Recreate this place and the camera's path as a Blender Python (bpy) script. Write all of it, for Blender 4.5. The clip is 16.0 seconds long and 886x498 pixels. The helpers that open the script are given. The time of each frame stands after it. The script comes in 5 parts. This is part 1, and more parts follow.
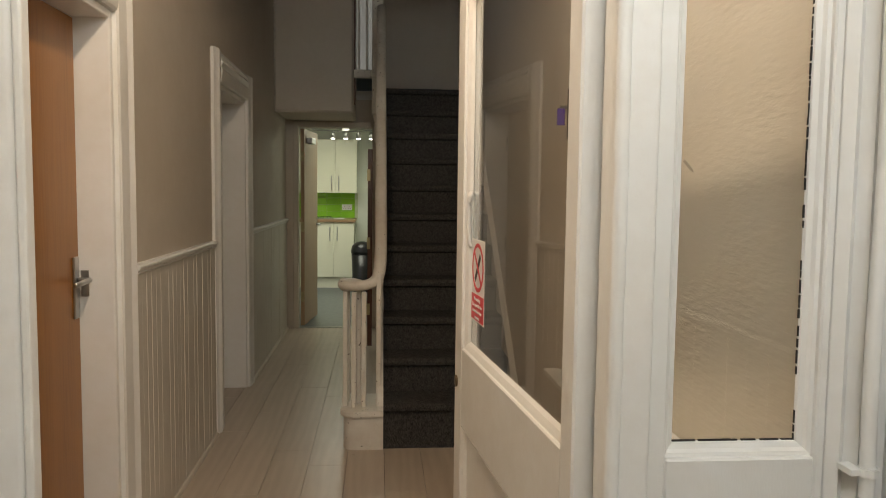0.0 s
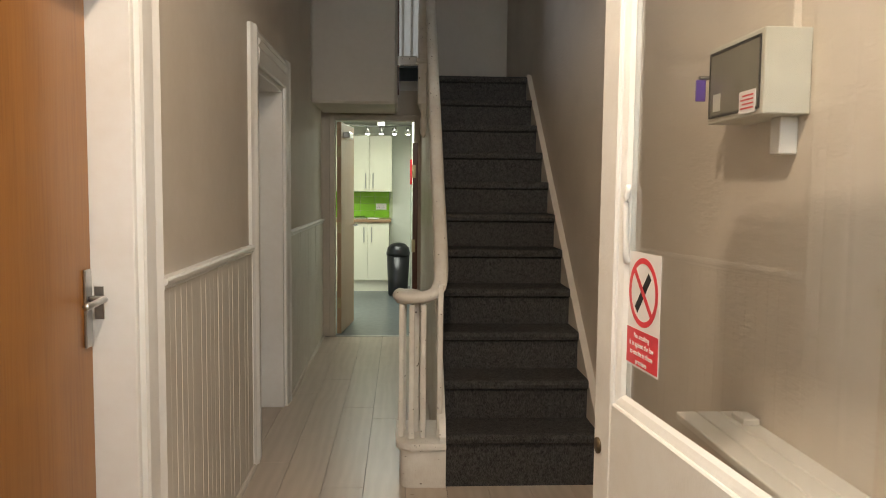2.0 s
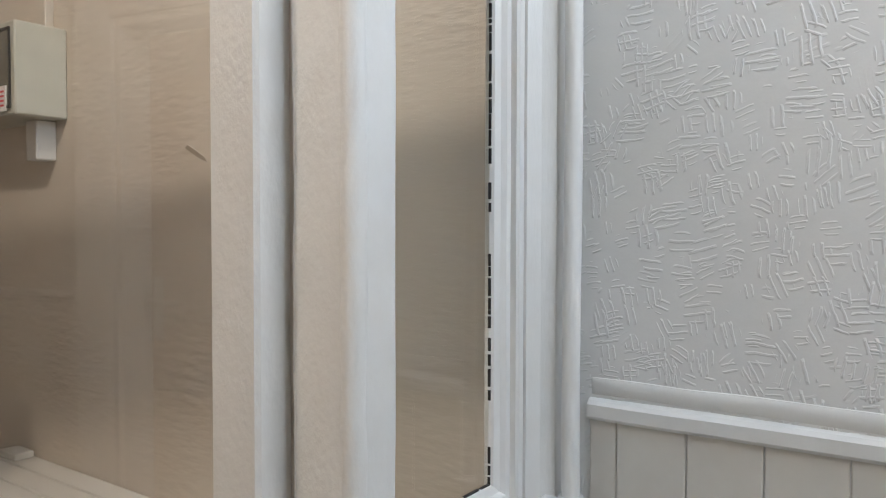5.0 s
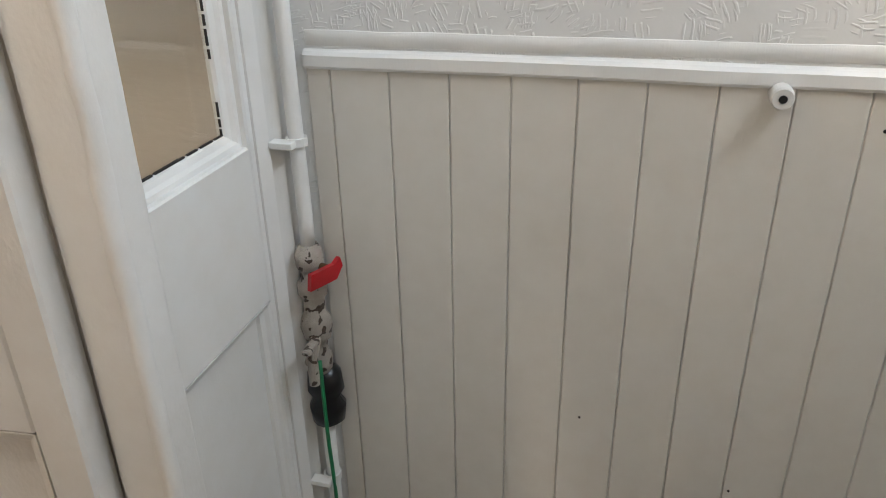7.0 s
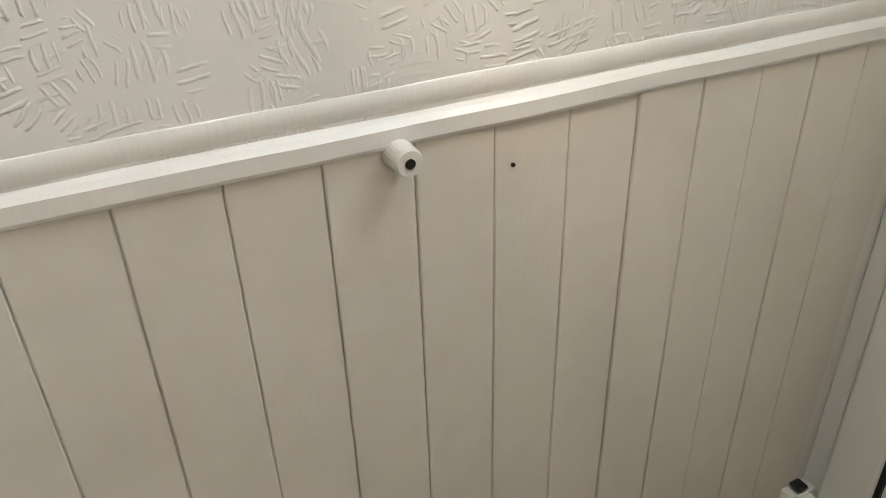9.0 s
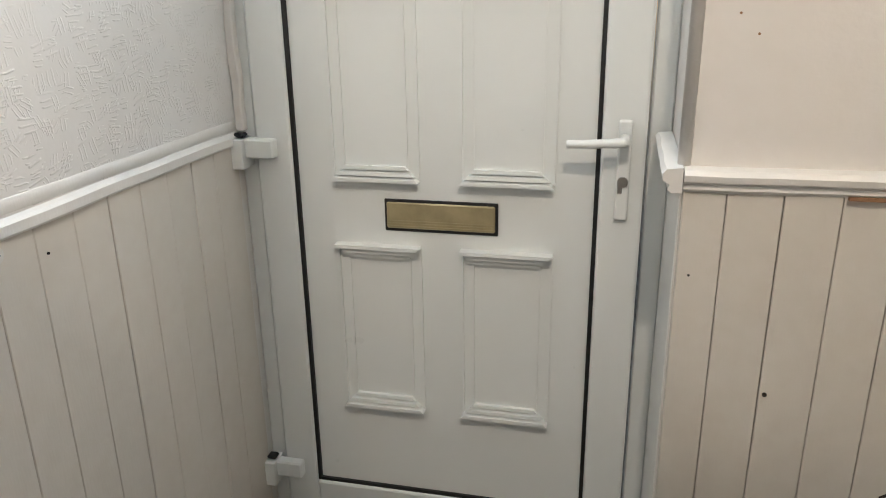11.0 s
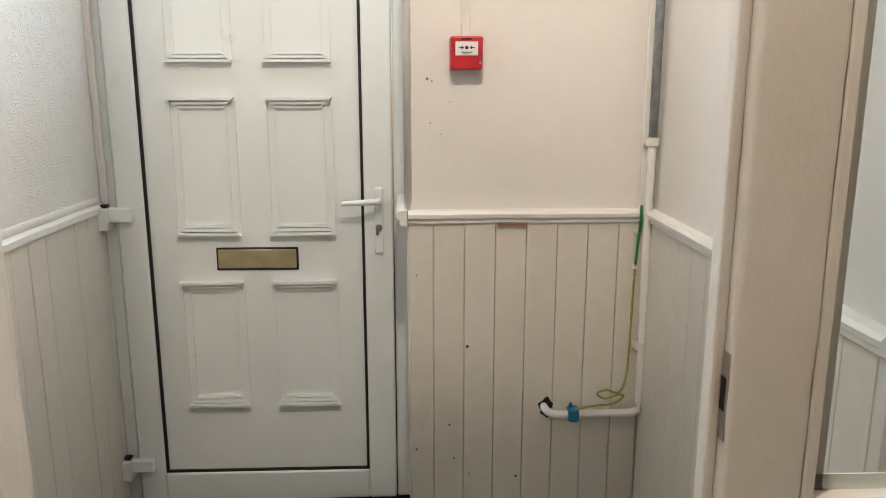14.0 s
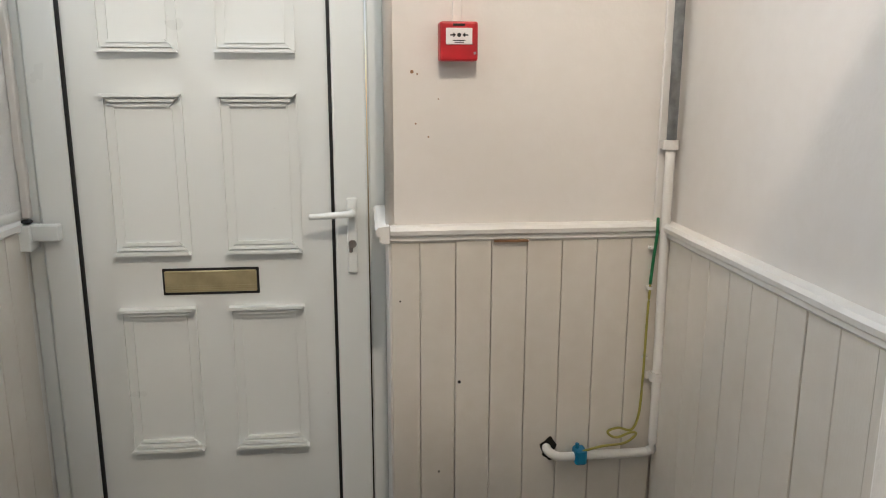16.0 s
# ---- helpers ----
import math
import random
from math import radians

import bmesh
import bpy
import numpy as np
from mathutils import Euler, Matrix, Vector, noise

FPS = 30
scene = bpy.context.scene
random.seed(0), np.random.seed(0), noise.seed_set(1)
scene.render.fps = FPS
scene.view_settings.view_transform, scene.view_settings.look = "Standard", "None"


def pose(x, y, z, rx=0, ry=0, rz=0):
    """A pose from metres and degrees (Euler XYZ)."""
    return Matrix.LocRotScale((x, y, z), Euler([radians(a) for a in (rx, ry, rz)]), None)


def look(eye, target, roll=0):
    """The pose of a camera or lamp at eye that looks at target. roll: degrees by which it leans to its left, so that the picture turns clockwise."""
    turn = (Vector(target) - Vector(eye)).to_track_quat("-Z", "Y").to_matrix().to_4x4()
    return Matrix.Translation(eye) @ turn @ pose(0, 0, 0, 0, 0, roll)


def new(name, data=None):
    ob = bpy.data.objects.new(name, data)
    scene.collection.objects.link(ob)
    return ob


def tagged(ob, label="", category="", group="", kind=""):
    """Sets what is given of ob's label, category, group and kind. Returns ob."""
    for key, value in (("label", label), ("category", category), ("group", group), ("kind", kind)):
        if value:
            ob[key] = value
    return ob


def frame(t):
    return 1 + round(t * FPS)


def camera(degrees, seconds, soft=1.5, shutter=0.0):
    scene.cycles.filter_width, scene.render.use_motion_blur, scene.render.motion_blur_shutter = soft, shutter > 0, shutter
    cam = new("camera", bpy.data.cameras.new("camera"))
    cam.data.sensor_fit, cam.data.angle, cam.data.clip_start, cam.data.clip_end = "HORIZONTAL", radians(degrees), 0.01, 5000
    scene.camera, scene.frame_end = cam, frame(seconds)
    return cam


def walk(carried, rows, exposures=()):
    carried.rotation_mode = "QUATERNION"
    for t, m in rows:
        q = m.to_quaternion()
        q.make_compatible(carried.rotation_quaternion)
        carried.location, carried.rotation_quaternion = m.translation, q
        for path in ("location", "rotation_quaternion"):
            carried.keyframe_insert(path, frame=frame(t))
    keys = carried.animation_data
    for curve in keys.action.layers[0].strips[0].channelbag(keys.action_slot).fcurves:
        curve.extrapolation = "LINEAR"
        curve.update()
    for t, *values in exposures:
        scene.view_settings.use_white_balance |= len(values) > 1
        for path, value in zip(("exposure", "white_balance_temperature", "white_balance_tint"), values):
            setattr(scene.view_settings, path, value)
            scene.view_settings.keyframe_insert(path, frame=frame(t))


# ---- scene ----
cam = camera(60.6, 16.0, 1.0)
EXPOSURES = [(0.0, -0.66, 6750, 10), (0.5, -0.34, 6000, 10), (1.5, -0.14, 6000, 10), (2.4, 0.1, 6550, 10), (3.0, 0.08, 5950, 10), (3.5, 0.0, 5850, 10), (4.0, -0.38, 5650, 10), (4.5, -0.56, 5600, 10), (5.2, -0.66, 5500, 10), (7.3, -0.42, 5850, 10), (9.2, -0.38, 6250, 10), (11.5, -0.41, 5700, 10), (14.0, -0.46, 5950, 10), (16.0, -0.53, 5750, 10)]
PATH = [
    (0, (0.027, 0.081, 1.375), (0.198, 2.067, 1.222), 0.7),
    (0.5, (0.0, 0.227, 1.38), (0.115, 2.218, 1.225), 0.8),
    (1, (-0.04, 0.358, 1.377), (0.034, 2.351, 1.225), 0.7),
    (1.5, (-0.067, 0.51, 1.392), (-0.013, 2.503, 1.237), 0.7),
    (2, (-0.151, 0.657, 1.361), (-0.04, 2.648, 1.205), 0.6),
    (2.5, (-0.224, 0.73, 1.331), (0.088, 2.7, 1.186), 0.5),
    (3, (-0.214, 0.734, 1.321), (0.325, 2.655, 1.184), 0.1),
    (3.5, (-0.169, 0.723, 1.316), (0.651, 2.542, 1.181), -0.0),
    (4, (-0.118, 0.716, 1.322), (0.986, 2.376, 1.19), -0.1),
    (4.5, (-0.088, 0.711, 1.324), (1.291, 2.156, 1.214), -0.3),
    (5, (-0.098, 0.708, 1.308), (1.525, 1.876, 1.247), 0.1),
    (5.2, (-0.147, 0.709, 1.311), (1.57, 1.731, 1.23), -0.3),
    (7.3, (-0.199, 0.633, 1.293), (1.512, 1.065, 0.351), -1.3),
    (7.5, (-0.187, 0.643, 1.286), (1.539, 1.004, 0.343), -1.4),
    (8, (-0.1, 0.676, 1.286), (1.645, 0.778, 0.314), -1.8),
    (8.5, (0.082, 0.696, 1.306), (1.786, 0.411, 0.299), -1.8),
    (9, (0.203, 0.73, 1.329), (1.753, -0.022, 0.313), -1.8),
    (9.2, (0.243, 0.759, 1.348), (1.649, -0.216, 0.312), -1.4),
    (11.3, (-0.085, 1.399, 1.395), (0.217, -0.48, 0.778), -1.1),
    (11.5, (-0.11, 1.48, 1.402), (0.101, -0.416, 0.802), -1.0),
    (12, (-0.165, 1.685, 1.416), (-0.065, -0.232, 0.856), -0.5),
    (12.5, (-0.161, 1.845, 1.426), (-0.098, -0.09, 0.925), -0.3),
    (13, (-0.13, 2.0, 1.424), (-0.108, 0.053, 0.971), -0.3),
    (13.5, (-0.135, 2.061, 1.437), (-0.172, 0.107, 1.011), -0.3),
    (14, (-0.152, 2.079, 1.442), (-0.233, 0.125, 1.021), 0.0),
    (14.5, (-0.114, 2.034, 1.425), (-0.221, 0.083, 0.998), 0.2),
    (15, (-0.067, 1.98, 1.417), (-0.205, 0.031, 0.991), 0.2),
    (15.5, (-0.059, 1.902, 1.422), (-0.228, -0.045, 0.997), 0.1),
    (16, (-0.085, 1.777, 1.432), (-0.287, -0.168, 1.008), 0.1),
]
walk(cam, [(t, look(eye, target, roll)) for t, eye, target, roll in PATH], EXPOSURES)

# ---------------------------------------------------------------- world and lamps
world = bpy.data.worlds.new("sky")
scene.world = world
world.use_nodes = True
wn = world.node_tree.nodes
sky = wn.new("ShaderNodeTexSky")
sky.sky_type, sky.sun_disc = "NISHITA", False
sky.sun_elevation, sky.sun_rotation = radians(40), radians(200)
world.node_tree.links.new(sky.outputs[0], wn["Background"].inputs[0])
wn["Background"].inputs[1].default_value = 0.12


def lamp(name, kind, energy, colour, m, size=0.1, size_y=0.0):
    data = bpy.data.lights.new(name, kind)
    data.energy, data.color = energy, colour
    if kind == "AREA":
        data.shape, data.size, data.size_y = "RECTANGLE", size, size_y or size
    elif kind != "SUN":
        data.shadow_soft_size = size
    ob = new(name, data)
    ob.matrix_world = m
    return ob


lamp("fanlight_daylight", "AREA", 27, (0.88, 0.95, 1.0), look((0.32, -0.27, 2.42), (0.22, 1.2, 2.38)), 0.8, 0.42)
hall_lamp = lamp("hall_lamp", "SPOT", 92, (1.0, 0.80, 0.59), pose(-0.2, 1.56, 2.75), 0.035)
hall_lamp.data.spot_size, hall_lamp.data.spot_blend = radians(174), 0.2      # a downward ceiling fitting
lamp("kitchen_lamp", "AREA", 60, (0.98, 1.0, 0.86), look((-0.55, 9.4, 2.23), (-0.55, 9.5, 0)), 1.2, 1.6)
lamp("landing_daylight", "AREA", 26, (0.92, 0.96, 1.0), look((-0.6, 10.2, 3.6), (-0.4, 7.6, 3.0)), 1.2, 1.2)

# ---------------------------------------------------------------- materials


def material(name):
    m = bpy.data.materials.new(name)
    m.use_nodes = True
    nt = m.node_tree
    return m, nt.nodes, nt.links, nt.nodes["Principled BSDF"]


def mixed(n, l, fac, a, b):
    mx = n.new("ShaderNodeMix")
    mx.data_type = "RGBA"
    for sock, v in ((mx.inputs[0], fac), (mx.inputs[6], a), (mx.inputs[7], b)):
        if hasattr(v, "links"):
            l.new(v, sock)
        elif isinstance(v, (tuple, list)):
            sock.default_value = (*v, 1)
        else:
            sock.default_value = v
    return mx.outputs[2]


def noise_tex(n, l, vec, scale, detail=4.0, rough=0.55, stretch=None):
    t = n.new("ShaderNodeTexNoise")
    t.inputs["Scale"].default_value, t.inputs["Detail"].default_value, t.inputs["Roughness"].default_value = scale, detail, rough
    if stretch:
        mp = n.new("ShaderNodeMapping")
        mp.inputs["Scale"].default_value = stretch
        l.new(vec, mp.inputs[0])
        vec = mp.outputs[0]
    l.new(vec, t.inputs["Vector"])
    return t.outputs["Fac"]


def ramp(n, l, fac, lo, hi):
    r = n.new("ShaderNodeMapRange")
    r.inputs["From Min"].default_value, r.inputs["From Max"].default_value = lo, hi
    l.new(fac, r.inputs["Value"])
    return r.outputs[0]


def times(n, l, a, b, op="MULTIPLY"):
    m = n.new("ShaderNodeMath")
    m.operation = op
    for sock, v in ((m.inputs[0], a), (m.inputs[1], b)):
        if hasattr(v, "links"):
            l.new(v, sock)
        else:
            sock.default_value = v
    return m.outputs[0]


def coords(n, l):
    return n.new("ShaderNodeNewGeometry").outputs["Position"]


def bump(n, l, p, height, strength, dist=0.01):
    b = n.new("ShaderNodeBump")
    b.inputs["Strength"].default_value, b.inputs["Distance"].default_value = strength, dist
    l.new(height, b.inputs["Height"])
    l.new(b.outputs[0], p.inputs["Normal"])
    return b


def paint(name, colour, dirt, rough=0.45, grime=0.3, brush=0.12, brush_dir=(30, 30, 3), chips=0.0, chip_colour=(0.1, 0.07, 0.05)):
    """Old gloss or eggshell paint: tone drift, grime in patches, brush relief, optional chips."""
    m, n, l, p = material(name)
    v = coords(n, l)
    big = ramp(n, l, noise_tex(n, l, v, 1.7, 5), 0.40, 0.72)
    fine = ramp(n, l, noise_tex(n, l, v, 26, 3), 0.35, 0.75)
    col = mixed(n, l, times(n, l, big, grime), colour, dirt)
    col = mixed(n, l, times(n, l, fine, grime * 0.4), col, dirt)
    if chips:
        spots = ramp(n, l, noise_tex(n, l, v, 70, 2, 0.4), 0.775 - chips, 0.785 - chips)
        col = mixed(n, l, spots, col, chip_colour)
    l.new(col, p.inputs["Base Color"])
    l.new(ramp(n, l, noise_tex(n, l, v, 9, 3), -1.2 - rough, 3.2 - rough), p.inputs["Roughness"])
    p.inputs["Roughness"].default_value = rough
    rr = n.new("ShaderNodeMapRange")
    rr.inputs["To Min"].default_value, rr.inputs["To Max"].default_value = rough - 0.08, rough + 0.12
    l.new(noise_tex(n, l, v, 9, 3), rr.inputs["Value"])
    l.new(rr.outputs[0], p.inputs["Roughness"])
    h = times(n, l, noise_tex(n, l, v, 14, 3, 0.5, brush_dir), times(n, l, noise_tex(n, l, v, 60, 2), 0.35), "ADD")
    bump(n, l, p, h, brush, 0.006)
    return m


WHITE_GLOSS = paint("white_gloss_paint", (0.78, 0.77, 0.74), (0.58, 0.52, 0.42), 0.33, 0.30, 0.06, (20, 20, 4))
JAMB_PAINT = paint("chipped_white_gloss_paint", (0.78, 0.77, 0.74), (0.55, 0.48, 0.38), 0.34, 0.35, 0.14, (12, 12, 8), 0.0)
STAIR_PAINT = paint("worn_white_stair_paint", (0.76, 0.73, 0.66), (0.42, 0.33, 0.24), 0.35, 0.5, 0.25, (20, 20, 5), 0.05)
BOARD_PAINT = paint("off_white_board_paint", (0.70, 0.665, 0.60), (0.52, 0.46, 0.37), 0.40, 0.42, 0.045, (18, 18, 2.5), 0.0)
HALL_PAINT = paint("cream_wall_emulsion", (0.60, 0.54, 0.46), (0.47, 0.41, 0.33), 0.62, 0.4, 0.10, (9, 9, 9))
WALL_PAINT = paint("off_white_wall_emulsion", (0.74, 0.71, 0.67), (0.58, 0.53, 0.46), 0.55, 0.30, 0.07, (8, 8, 8))
CEILING_PAINT = paint("white_ceiling_emulsion", (0.78, 0.77, 0.74), (0.62, 0.58, 0.5), 0.7, 0.25, 0.08)
KITCHEN_WALL = paint("pale_kitchen_emulsion", (0.72, 0.75, 0.66), (0.6, 0.62, 0.54), 0.5, 0.2, 0.05)
CREAM_GLOSS = paint("cream_gloss_laminate", (0.78, 0.78, 0.62), (0.72, 0.71, 0.55), 0.16, 0.15, 0.0)
UPVC = paint("white_upvc", (0.80, 0.82, 0.80), (0.70, 0.72, 0.68), 0.30, 0.16, 0.02)


def anaglypta():
    """Painted relief wallpaper: short straw-like ridges lying in clusters at random angles."""
    m, n, l, p = material("painted_relief_wallpaper")
    v = coords(n, l)
    warp = n.new("ShaderNodeTexNoise")
    warp.inputs["Scale"].default_value = 9
    l.new(v, warp.inputs["Vector"])
    off = n.new("ShaderNodeVectorMath")
    off.operation = "MULTIPLY_ADD"
    off.inputs[1].default_value = (0.03, 0.03, 0.03)
    l.new(warp.outputs["Color"], off.inputs[0])
    l.new(v, off.inputs[2])
    total = None
    for scale, seed, freq in ((30, 0.0, 100), (41, 7.3, 124), (25, 3.1, 90), (36, 11.7, 112)):
        sh = n.new("ShaderNodeVectorMath")
        sh.operation = "ADD"
        sh.inputs[1].default_value = (seed, seed, seed)
        l.new(off.outputs[0], sh.inputs[0])
        vor = n.new("ShaderNodeTexVoronoi")
        vor.inputs["Scale"].default_value = scale
        l.new(sh.outputs[0], vor.inputs["Vector"])
        sep = n.new("ShaderNodeSeparateColor")
        l.new(vor.outputs["Color"], sep.inputs[0])
        # half the clusters lie level or upright, the others slant
        snap = n.new("ShaderNodeMath")
        snap.operation = "SNAP"
        snap.inputs[1].default_value = 0.25 if seed < 10 else 0.11
        l.new(sep.outputs[0], snap.inputs[0])
        ang = times(n, l, times(n, l, snap.outputs[0], 6.283), times(n, l, sep.outputs[2], 0.3), "ADD")
        rot = n.new("ShaderNodeVectorRotate")
        rot.rotation_type = "X_AXIS"
        l.new(sh.outputs[0], rot.inputs["Vector"])
        l.new(ang, rot.inputs["Angle"])
        wave = n.new("ShaderNodeTexWave")
        wave.bands_direction = "Y"
        wave.inputs["Scale"].default_value = freq / 3.0
        wave.inputs["Distortion"].default_value = 0.9
        wave.inputs["Detail Scale"].default_value = 2.5
        l.new(rot.outputs[0], wave.inputs["Vector"])
        ridge = ramp(n, l, wave.outputs["Fac"], 0.68, 0.95)
        keep = ramp(n, l, sep.outputs[1], 0.36, 0.44)
        rim = n.new("ShaderNodeMapRange")
        rim.inputs["From Min"].default_value, rim.inputs["From Max"].default_value = 0.46, 0.36
        l.new(vor.outputs["Distance"], rim.inputs["Value"])
        part_h = times(n, l, times(n, l, ridge, keep), rim.outputs[0])
        total = part_h if total is None else times(n, l, total, part_h, "MAXIMUM")
    soft = noise_tex(n, l, v, 5, 3)
    patch = ramp(n, l, noise_tex(n, l, v, 3.2, 2), 0.25, 0.55)
    h = times(n, l, times(n, l, total, patch), times(n, l, soft, 0.5), "ADD")
    h = times(n, l, h, times(n, l, noise_tex(n, l, v, 75, 2), 0.10), "ADD")
    bump(n, l, p, h, 0.42, 0.0045)
    col = mixed(n, l, ramp(n, l, noise_tex(n, l, v, 2.0, 4), 0.4, 0.75), (0.77, 0.76, 0.735), (0.70, 0.68, 0.63))
    l.new(col, p.inputs["Base Color"])
    p.inputs["Roughness"].default_value = 0.45
    return m


def ingrain():
    """Painted wall with a faint horizontal woodchip-like relief."""
    m, n, l, p = material("painted_textured_wallpaper")
    v = coords(n, l)
    col = mixed(n, l, ramp(n, l, noise_tex(n, l, v, 2.2, 4), 0.4, 0.75), (0.62, 0.55, 0.46), (0.54, 0.47, 0.39))
    l.new(col, p.inputs["Base Color"])
    h = times(n, l, noise_tex(n, l, v, 60, 2, 0.5, (1, 0.35, 1.3)), ramp(n, l, noise_tex(n, l, v, 4, 2), 0.35, 0.7))
    bump(n, l, p, h, 0.55, 0.006)
    p.inputs["Roughness"].default_value = 0.55
    return m


def wood(name, light, dark, rough=0.4, grain=(1, 1, 0.06), scale=22, contrast=0.8):
    m, n, l, p = material(name)
    v = coords(n, l)
    g = noise_tex(n, l, v, scale, 6, 0.65, grain)
    g2 = noise_tex(n, l, v, scale * 4, 3, 0.6, grain)
    f = times(n, l, ramp(n, l, g, 0.34, 0.68), ramp(n, l, g2, 0.2, 0.9))
    l.new(mixed(n, l, times(n, l, f, contrast), light, dark), p.inputs["Base Color"])
    bump(n, l, p, g2, 0.08, 0.003)
    p.inputs["Roughness"].default_value = rough
    return m


def laminate():
    """Pale laminate boards: grain along y, each board its own tone."""
    m, n, l, p = material("pale_oak_laminate")
    v = coords(n, l)
    info = n.new("ShaderNodeObjectInfo")
    g = noise_tex(n, l, v, 16, 6, 0.65, (1, 0.09, 1))
    w = n.new("ShaderNodeTexWave")
    w.bands_direction, w.inputs["Scale"].default_value, w.inputs["Distortion"].default_value = "X", 6, 9
    w.inputs["Detail"].default_value = 3
    mp = n.new("ShaderNodeMapping")
    mp.inputs["Scale"].default_value = (1, 0.16, 1)
    l.new(v, mp.inputs[0])
    l.new(mp.outputs[0], w.inputs["Vector"])
    f = times(n, l, ramp(n, l, g, 0.3, 0.75), times(n, l, w.outputs["Fac"], 0.5), "ADD")
    col = mixed(n, l, times(n, l, f, 0.55), (0.56, 0.47, 0.38), (0.40, 0.325, 0.25))
    col = mixed(n, l, times(n, l, info.outputs["Random"], 0.22), col, (0.34, 0.28, 0.22))
    l.new(col, p.inputs["Base Color"])
    bump(n, l, p, g, 0.05, 0.002)
    rr = n.new("ShaderNodeMapRange")
    rr.inputs["To Min"].default_value, rr.inputs["To Max"].default_value = 0.22, 0.42
    l.new(noise_tex(n, l, v, 6, 4), rr.inputs["Value"])
    l.new(rr.outputs[0], p.inputs["Roughness"])
    return m


def carpet(name, a, b, fibre=260):
    m, n, l, p = material(name)
    v = coords(n, l)
    f1 = noise_tex(n, l, v, fibre, 3, 0.7, (1, 1, 0.35))
    f2 = noise_tex(n, l, v, 45, 4, 0.7)
    l.new(mixed(n, l, ramp(n, l, times(n, l, f1, times(n, l, f2, 0.6), "ADD"), 0.62, 1.0), a, b), p.inputs["Base Color"])
    bump(n, l, p, f1, 0.9, 0.008)
    p.inputs["Roughness"].default_value = 0.95
    p.inputs["Specular IOR Level"].default_value = 0.1
    return m


def plain(name, colour, rough=0.4, metal=0.0, vary=0.12, scale=18):
    m, n, l, p = material(name)
    v = coords(n, l)
    dark = tuple(c * (1 - vary * 2.2) for c in colour)
    l.new(mixed(n, l, ramp(n, l, noise_tex(n, l, v, scale, 4), 0.35, 0.7), colour, dark), p.inputs["Base Color"])
    p.inputs["Roughness"].default_value, p.inputs["Metallic"].default_value = rough, metal
    return m


def glass(name, tint=(0.97, 1, 0.98)):
    m, n, l, p = material(name)
    p.inputs["Base Color"].default_value = (*tint, 1)
    p.inputs["Transmission Weight"].default_value, p.inputs["Roughness"].default_value, p.inputs["IOR"].default_value = 1, 0.0, 1.45
    return m


ANAGLYPTA, INGRAIN = anaglypta(), ingrain()
LAMINATE = laminate()
ORANGE_WOOD = wood("orange_wood_veneer", (0.33, 0.142, 0.033), (0.19, 0.070, 0.014), 0.3)
KITCHEN_DOOR_WOOD = wood("beech_door_veneer", (0.42, 0.28, 0.17), (0.30, 0.19, 0.11), 0.4)
BROWN_WOOD = wood("dark_brown_door_wood", (0.12, 0.045, 0.025), (0.06, 0.022, 0.012), 0.35)
WORKTOP = wood("wood_effect_worktop", (0.30, 0.19, 0.10), (0.18, 0.1, 0.05), 0.3, (0.06, 1, 1))
STAIR_CARPET = carpet("charcoal_stair_carpet", (0.030, 0.029, 0.028), (0.105, 0.10, 0.092))
KITCHEN_FLOOR = plain("blue_grey_vinyl", (0.13, 0.15, 0.15), 0.35)
COIR = carpet("black_coir", (0.012, 0.012, 0.012), (0.03, 0.03, 0.028), 160)
GLASS = glass("clear_glass")
LEAF_GLASS = glass("dusty_glass", (0.94, 0.95, 0.93))
GASKET = plain("black_rubber", (0.012, 0.012, 0.012), 0.6)
STEEL = plain("brushed_steel", (0.55, 0.55, 0.54), 0.28, 1.0)
GALV = plain("galvanised_pipe", (0.42, 0.44, 0.45), 0.5, 0.4, 0.2, 30)
BRASS = plain("dull_gold", (0.50, 0.42, 0.24), 0.38, 0.55, 0.10)
OLD_BRASS = plain("dark_brass", (0.16, 0.11, 0.06), 0.45, 0.6)
RED = plain("red_plastic", (0.46, 0.010, 0.016), 0.38)
SIGN_RED = plain("red_print", (0.68, 0.035, 0.05), 0.4, 0, 0.04)
SIGN_WHITE = plain("white_print", (0.80, 0.78, 0.76), 0.4, 0, 0.03)
PRINT_BLACK = plain("black_print", (0.015, 0.015, 0.015), 0.5)
BLUE = plain("blue_plastic", (0.01, 0.19, 0.36), 0.4)
PURPLE = plain("purple_plastic", (0.10, 0.045, 0.33), 0.35)
BLACK = plain("black_plastic", (0.008, 0.008, 0.009), 0.3)
GREEN_WIRE = plain("green_wire", (0.02, 0.20, 0.07), 0.45)
YELLOW_WIRE = plain("yellow_green_wire", (0.36, 0.33, 0.06), 0.45)
PALE_PLASTIC = plain("off_white_plastic", (0.74, 0.72, 0.68), 0.35, 0, 0.06)
PANEL_GREY = plain("pale_grey_enamel", (0.56, 0.55, 0.47), 0.35, 0, 0.06)
DARK_GREY = plain("dim_grey_panel", (0.20, 0.19, 0.15), 0.25)
GREEN_TILE = plain("lime_green_tile", (0.26, 0.58, 0.035), 0.14, 0, 0.08, 6)
GROUT = plain("pale_grout", (0.55, 0.62, 0.40), 0.7)
BARE_WOOD = wood("bare_splintered_wood", (0.28, 0.15, 0.07), (0.12, 0.06, 0.03), 0.8)
DARK_HOLE = plain("dark_recess", (0.012, 0.010, 0.008), 0.9)
